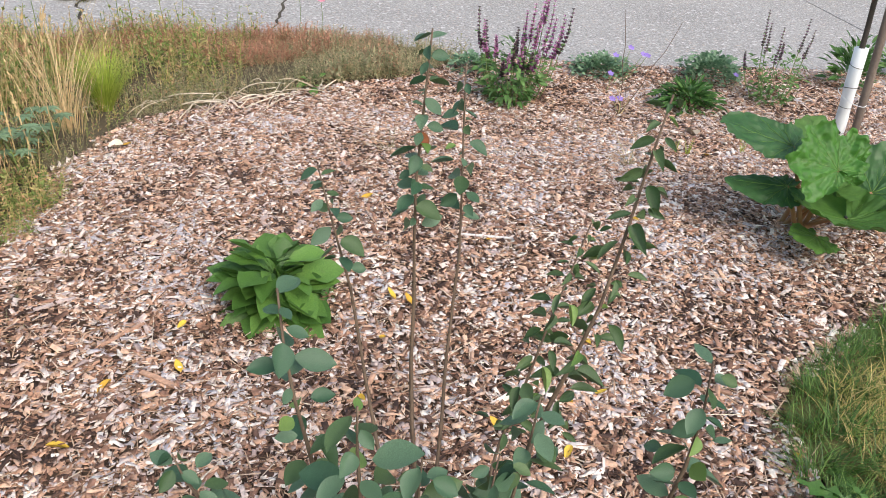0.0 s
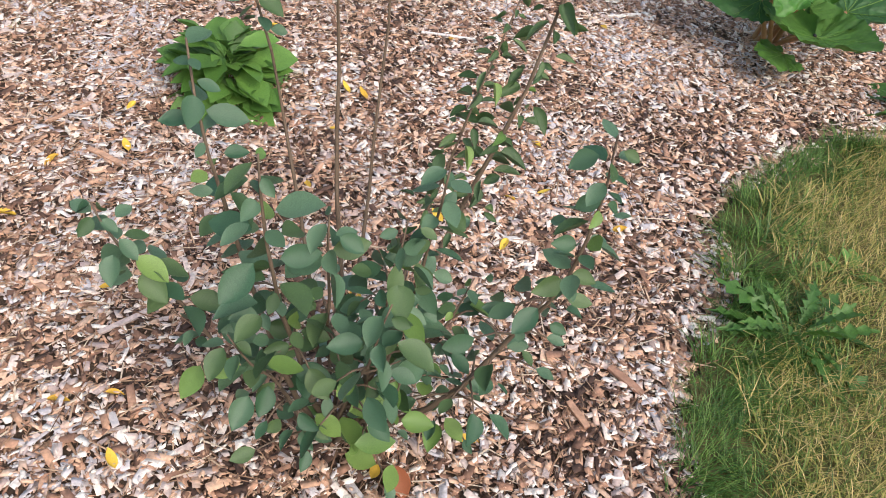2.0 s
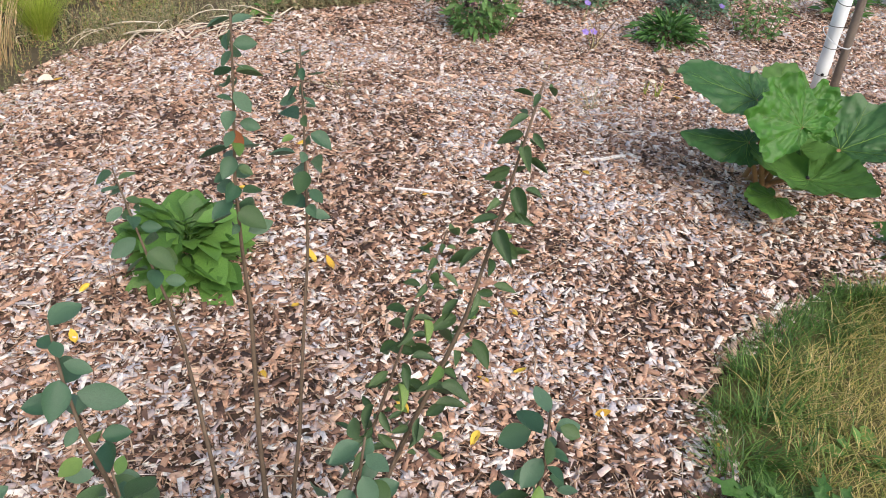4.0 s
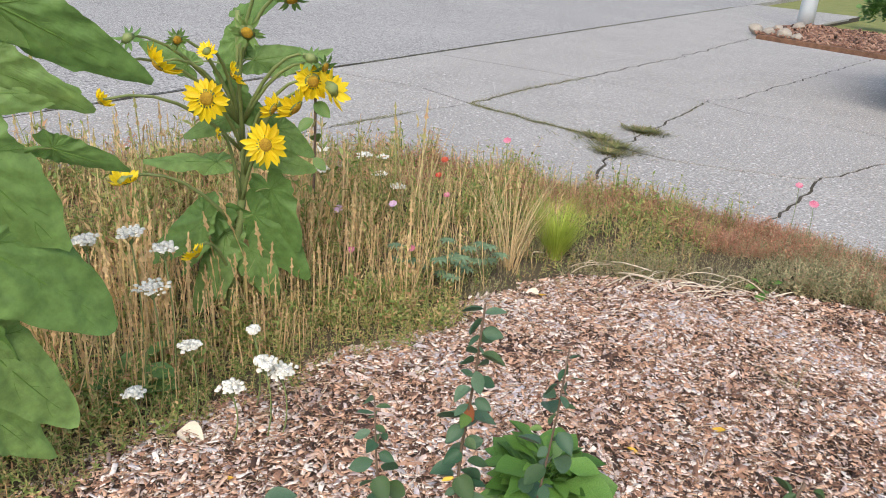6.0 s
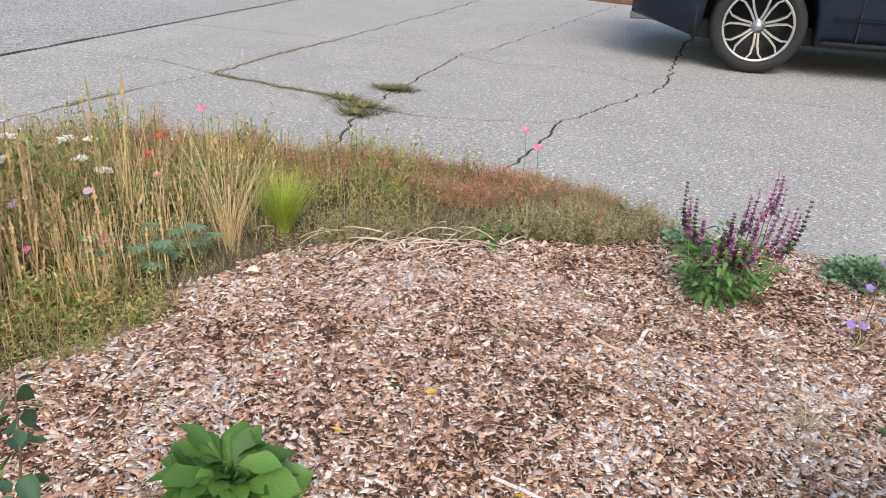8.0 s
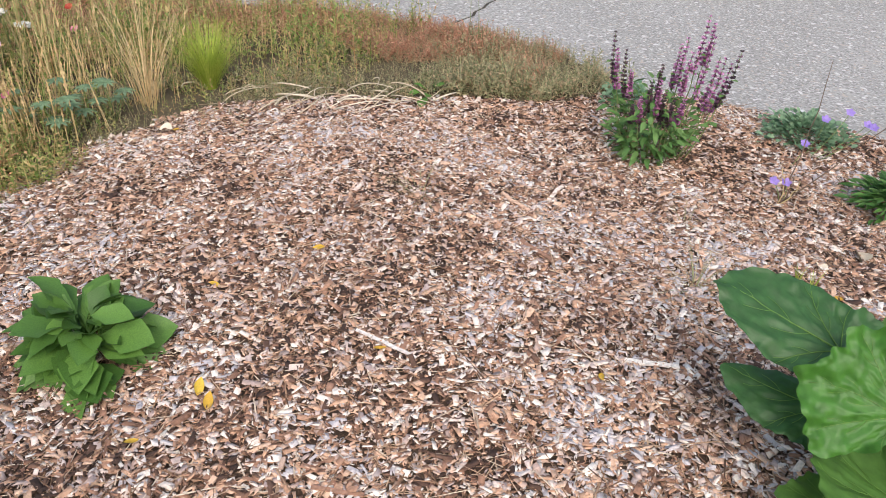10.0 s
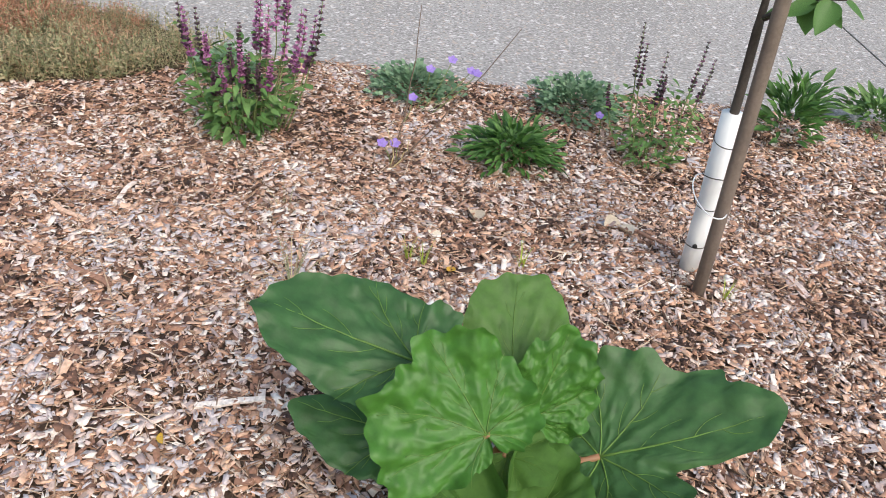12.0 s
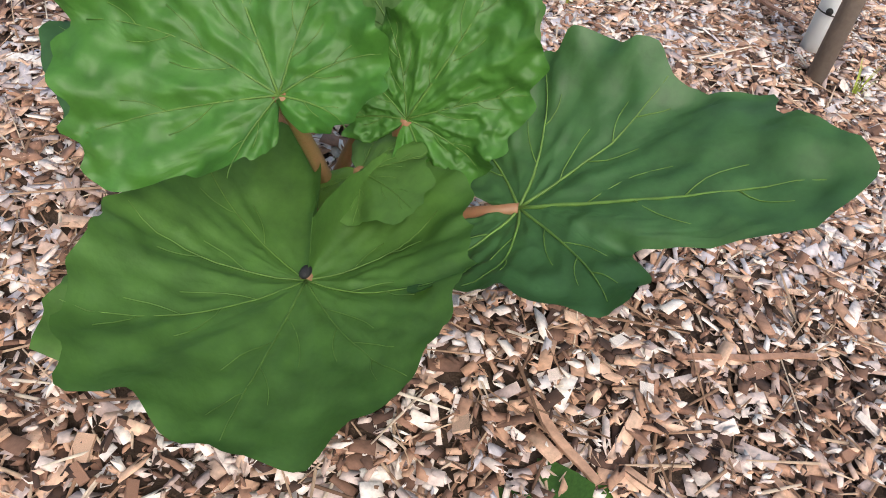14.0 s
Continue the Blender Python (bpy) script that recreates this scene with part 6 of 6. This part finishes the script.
rs = random.Random(12)
for i in range(34):
    c = Vector((-1.32 + rs.gauss(0, .26), 0.50 + rs.gauss(0, .09), 0))
    c.y += 0.45 * (c.x + 1.25)
    a, l = 0.42 + rs.gauss(0, .8), rs.uniform(.08, .34)
    dv = Vector((math.cos(a), math.sin(a), 0)) * l / 2
    z = float(land(c.x, c.y)) + .015
    up = rs.random() < .25
    straw(curve_pts(c - dv + Vector((0, 0, z)), c + dv + Vector((0, 0, z + (.06 if up else .015))), (rs.uniform(-.04, .04), rs.uniform(-.04, .04), .02), 6), rs.uniform(.002, .0055), "bleached dry plant stalk lying on the mulch")
for x, y, a, l0, r0 in ((0.0, 0.02, 1.45, .24, .011), (0.59, -0.87, 0.35, .24, .011), (-1.5, -1.55, .6, .2, .01), (0.1, -.45, -.5, .26, .012), (-0.1, -1.13, -.12, .34, .008), (1.5, .55, -1.1, .12, .01), (-.1, -.13, -.55, .3, .011), (0.05, -1.62, .3, .2, .008),
                      (1.70, .10, 2.5, .25, .01), (1.62, .2, -.6, .2, .009), (0.25, -2.62, -.9, .16, .014), (0.12, -2.72, -1.2, .12, .012), (-1.1, -1.9, -.5, .2, .012), (-1.25, -1.7, .9, .24, .008), (2.1, -.08, -1.3, .16, .013), (-.9, -2.5, .7, .2, .01), (1.65, -1.0, .4, .3, .006), (1.45, -1.2, -.7, .22, .008)):
    l, r = l0 * .62, r0 * .62
    c = Vector((x, y, float(land(x, y)) + .016))
    b = bmesh.new()
    box(b, 0, 0, 0, l, r * 2.2, r * .9)
    bmesh.ops.subdivide_edges(b, edges=[e for e in b.edges if abs((e.verts[0].co - e.verts[1].co).x) > l * .5], cuts=5)
    for v in b.verts:
        v.co += Vector((0, noise.noise((v.co.x * 14 + x, 0, y)) * r * 1.2, noise.noise((v.co.x * 10, y, x)) * r * .5))
        v.co.y *= 1 - .5 * abs(v.co.x / l) ** 2
    o = part("wood_splinter", b, M_CHIP_O, smooth=False)
    o.matrix_basis = Matrix.Translation(c) @ Matrix.Rotation(a, 4, 'Z') @ Matrix.Rotation(.05, 4, 'X')
    tagged(o, "long splinter of pale wood lying on the mulch", "wood splinter", "splinters on the mulch")

YL = [mesh_of("fallen_leaf", *leaf_tpl(w, 6, f, d, 1.2, .9)) for w, f, d in ((.42, .5, .25), (.5, .3, -.3))]
for m in YL:
    m.materials.append(M_YLEAF)
S_ = 1.05
for i, (x, y) in enumerate(((-.844, -2.577), (-.993, -1.784), (-1.166, -1.812), (-.937, -2.286), (.147, -1.663), (.582, -2.086), (-.15, -2.658), (-.366, -1.48), (.016, -2.048), (.114, -1.865), (.47, -.962), (-.087, -1.09), (-.71, -1.06), (-.419, -1.451), (-1.03, -1.55),
                            (-1.583, -.248), (-.5, -1.9), (-.45, -1.62), (-1.25, -2.05), (-.78, -2.75), (-.6, -2.9), (.3, -2.0), (-.35, -2.3), (-.3, -2.72), (-.95, -2.6), (-.15, -2.0), (-1.5, -2.0), (-.55, -.75), (.05, -1.9), (1.0, -.2))):
    o = new("fallen_leaf", YL[i % 2])
    a = i * 2.1
    px_, py_ = x * S_, y * S_
    o.matrix_basis = one_frame((px_, py_, float(land(px_, py_)) + .018), (math.cos(a), math.sin(a), .05), (rs.uniform(-.4, .4), rs.uniform(-.4, .4), 1), rs.uniform(.035, .06))
    tagged(o, "yellow fallen leaf lying on the mulch", "fallen leaf", "fallen yellow leaves")
DL = mesh_of("dry_leaf", *leaf_tpl(.7, 6, .6, .3, 1.2, .9))
DL.materials.append(M_STRAW)
for i, (x, y, s) in enumerate(((-1.9, -2.07, .11), (1.11, .10, .09), (-1.66, -.26, .07), (.97, .0, .06), (1.53, .16, .08), (1.62, .12, .07))):
    o = new("dry_leaf", DL)
    o.matrix_basis = one_frame((x, y, float(land(x, y)) + .02), (math.cos(i * 1.7), math.sin(i * 1.7), .1), (.3, -.3, 1), s)
    tagged(o, "curled dry tan leaf lying on the mulch", "dry leaf", "dry leaves on the mulch")

# ---------- larger chips, one by one ----------
CH = []
for i in range(8):
    b = bmesh.new()
    box(b, 0, 0, 0, 1, 1, 1)
    for v in b.verts:
        v.co.x *= .9 + .25 * rs.random()
        v.co.y *= .75 + .4 * rs.random()
        v.co.z *= .8 + .4 * rs.random()
    me = bpy.data.meshes.new("wood_chip")
    b.to_mesh(me)
    b.free()
    me.materials.append(M_CHIP_O)
    CH.append(me)
k = 0
while k < 300:
    x, y = (rs.uniform(-1.8, 2.4), rs.uniform(-2.9, 1.0)) if k % 2 else (rs.uniform(.2, 2.2), rs.uniform(-1.6, .4))
    if not bool(in_bed(np.array([x]), np.array([y]))[0]):
        continue
    o = new("wood_chip", CH[k % 8])
    o.parent = bed
    l = rs.uniform(.018, .04)
    o.matrix_basis = pose(x, y, float(land(x, y)) + .014, rs.gauss(0, 14), rs.gauss(0, 14), rs.uniform(0, 360)) @ Matrix.Diagonal((l, l * rs.uniform(.25, .55), rs.uniform(.003, .006), 1))
    k += 1

for o in bpy.data.objects:
    if o.parent and o.name.split(".")[0] in ("flower_spike", "foliage", "calyx", "floret_stalks", "vein"):
        tagged(o, kind="stuff")
    if o.parent and o.name.split(".")[0] == "flower_head" and o.data:
        tagged(o, kind="stuff")
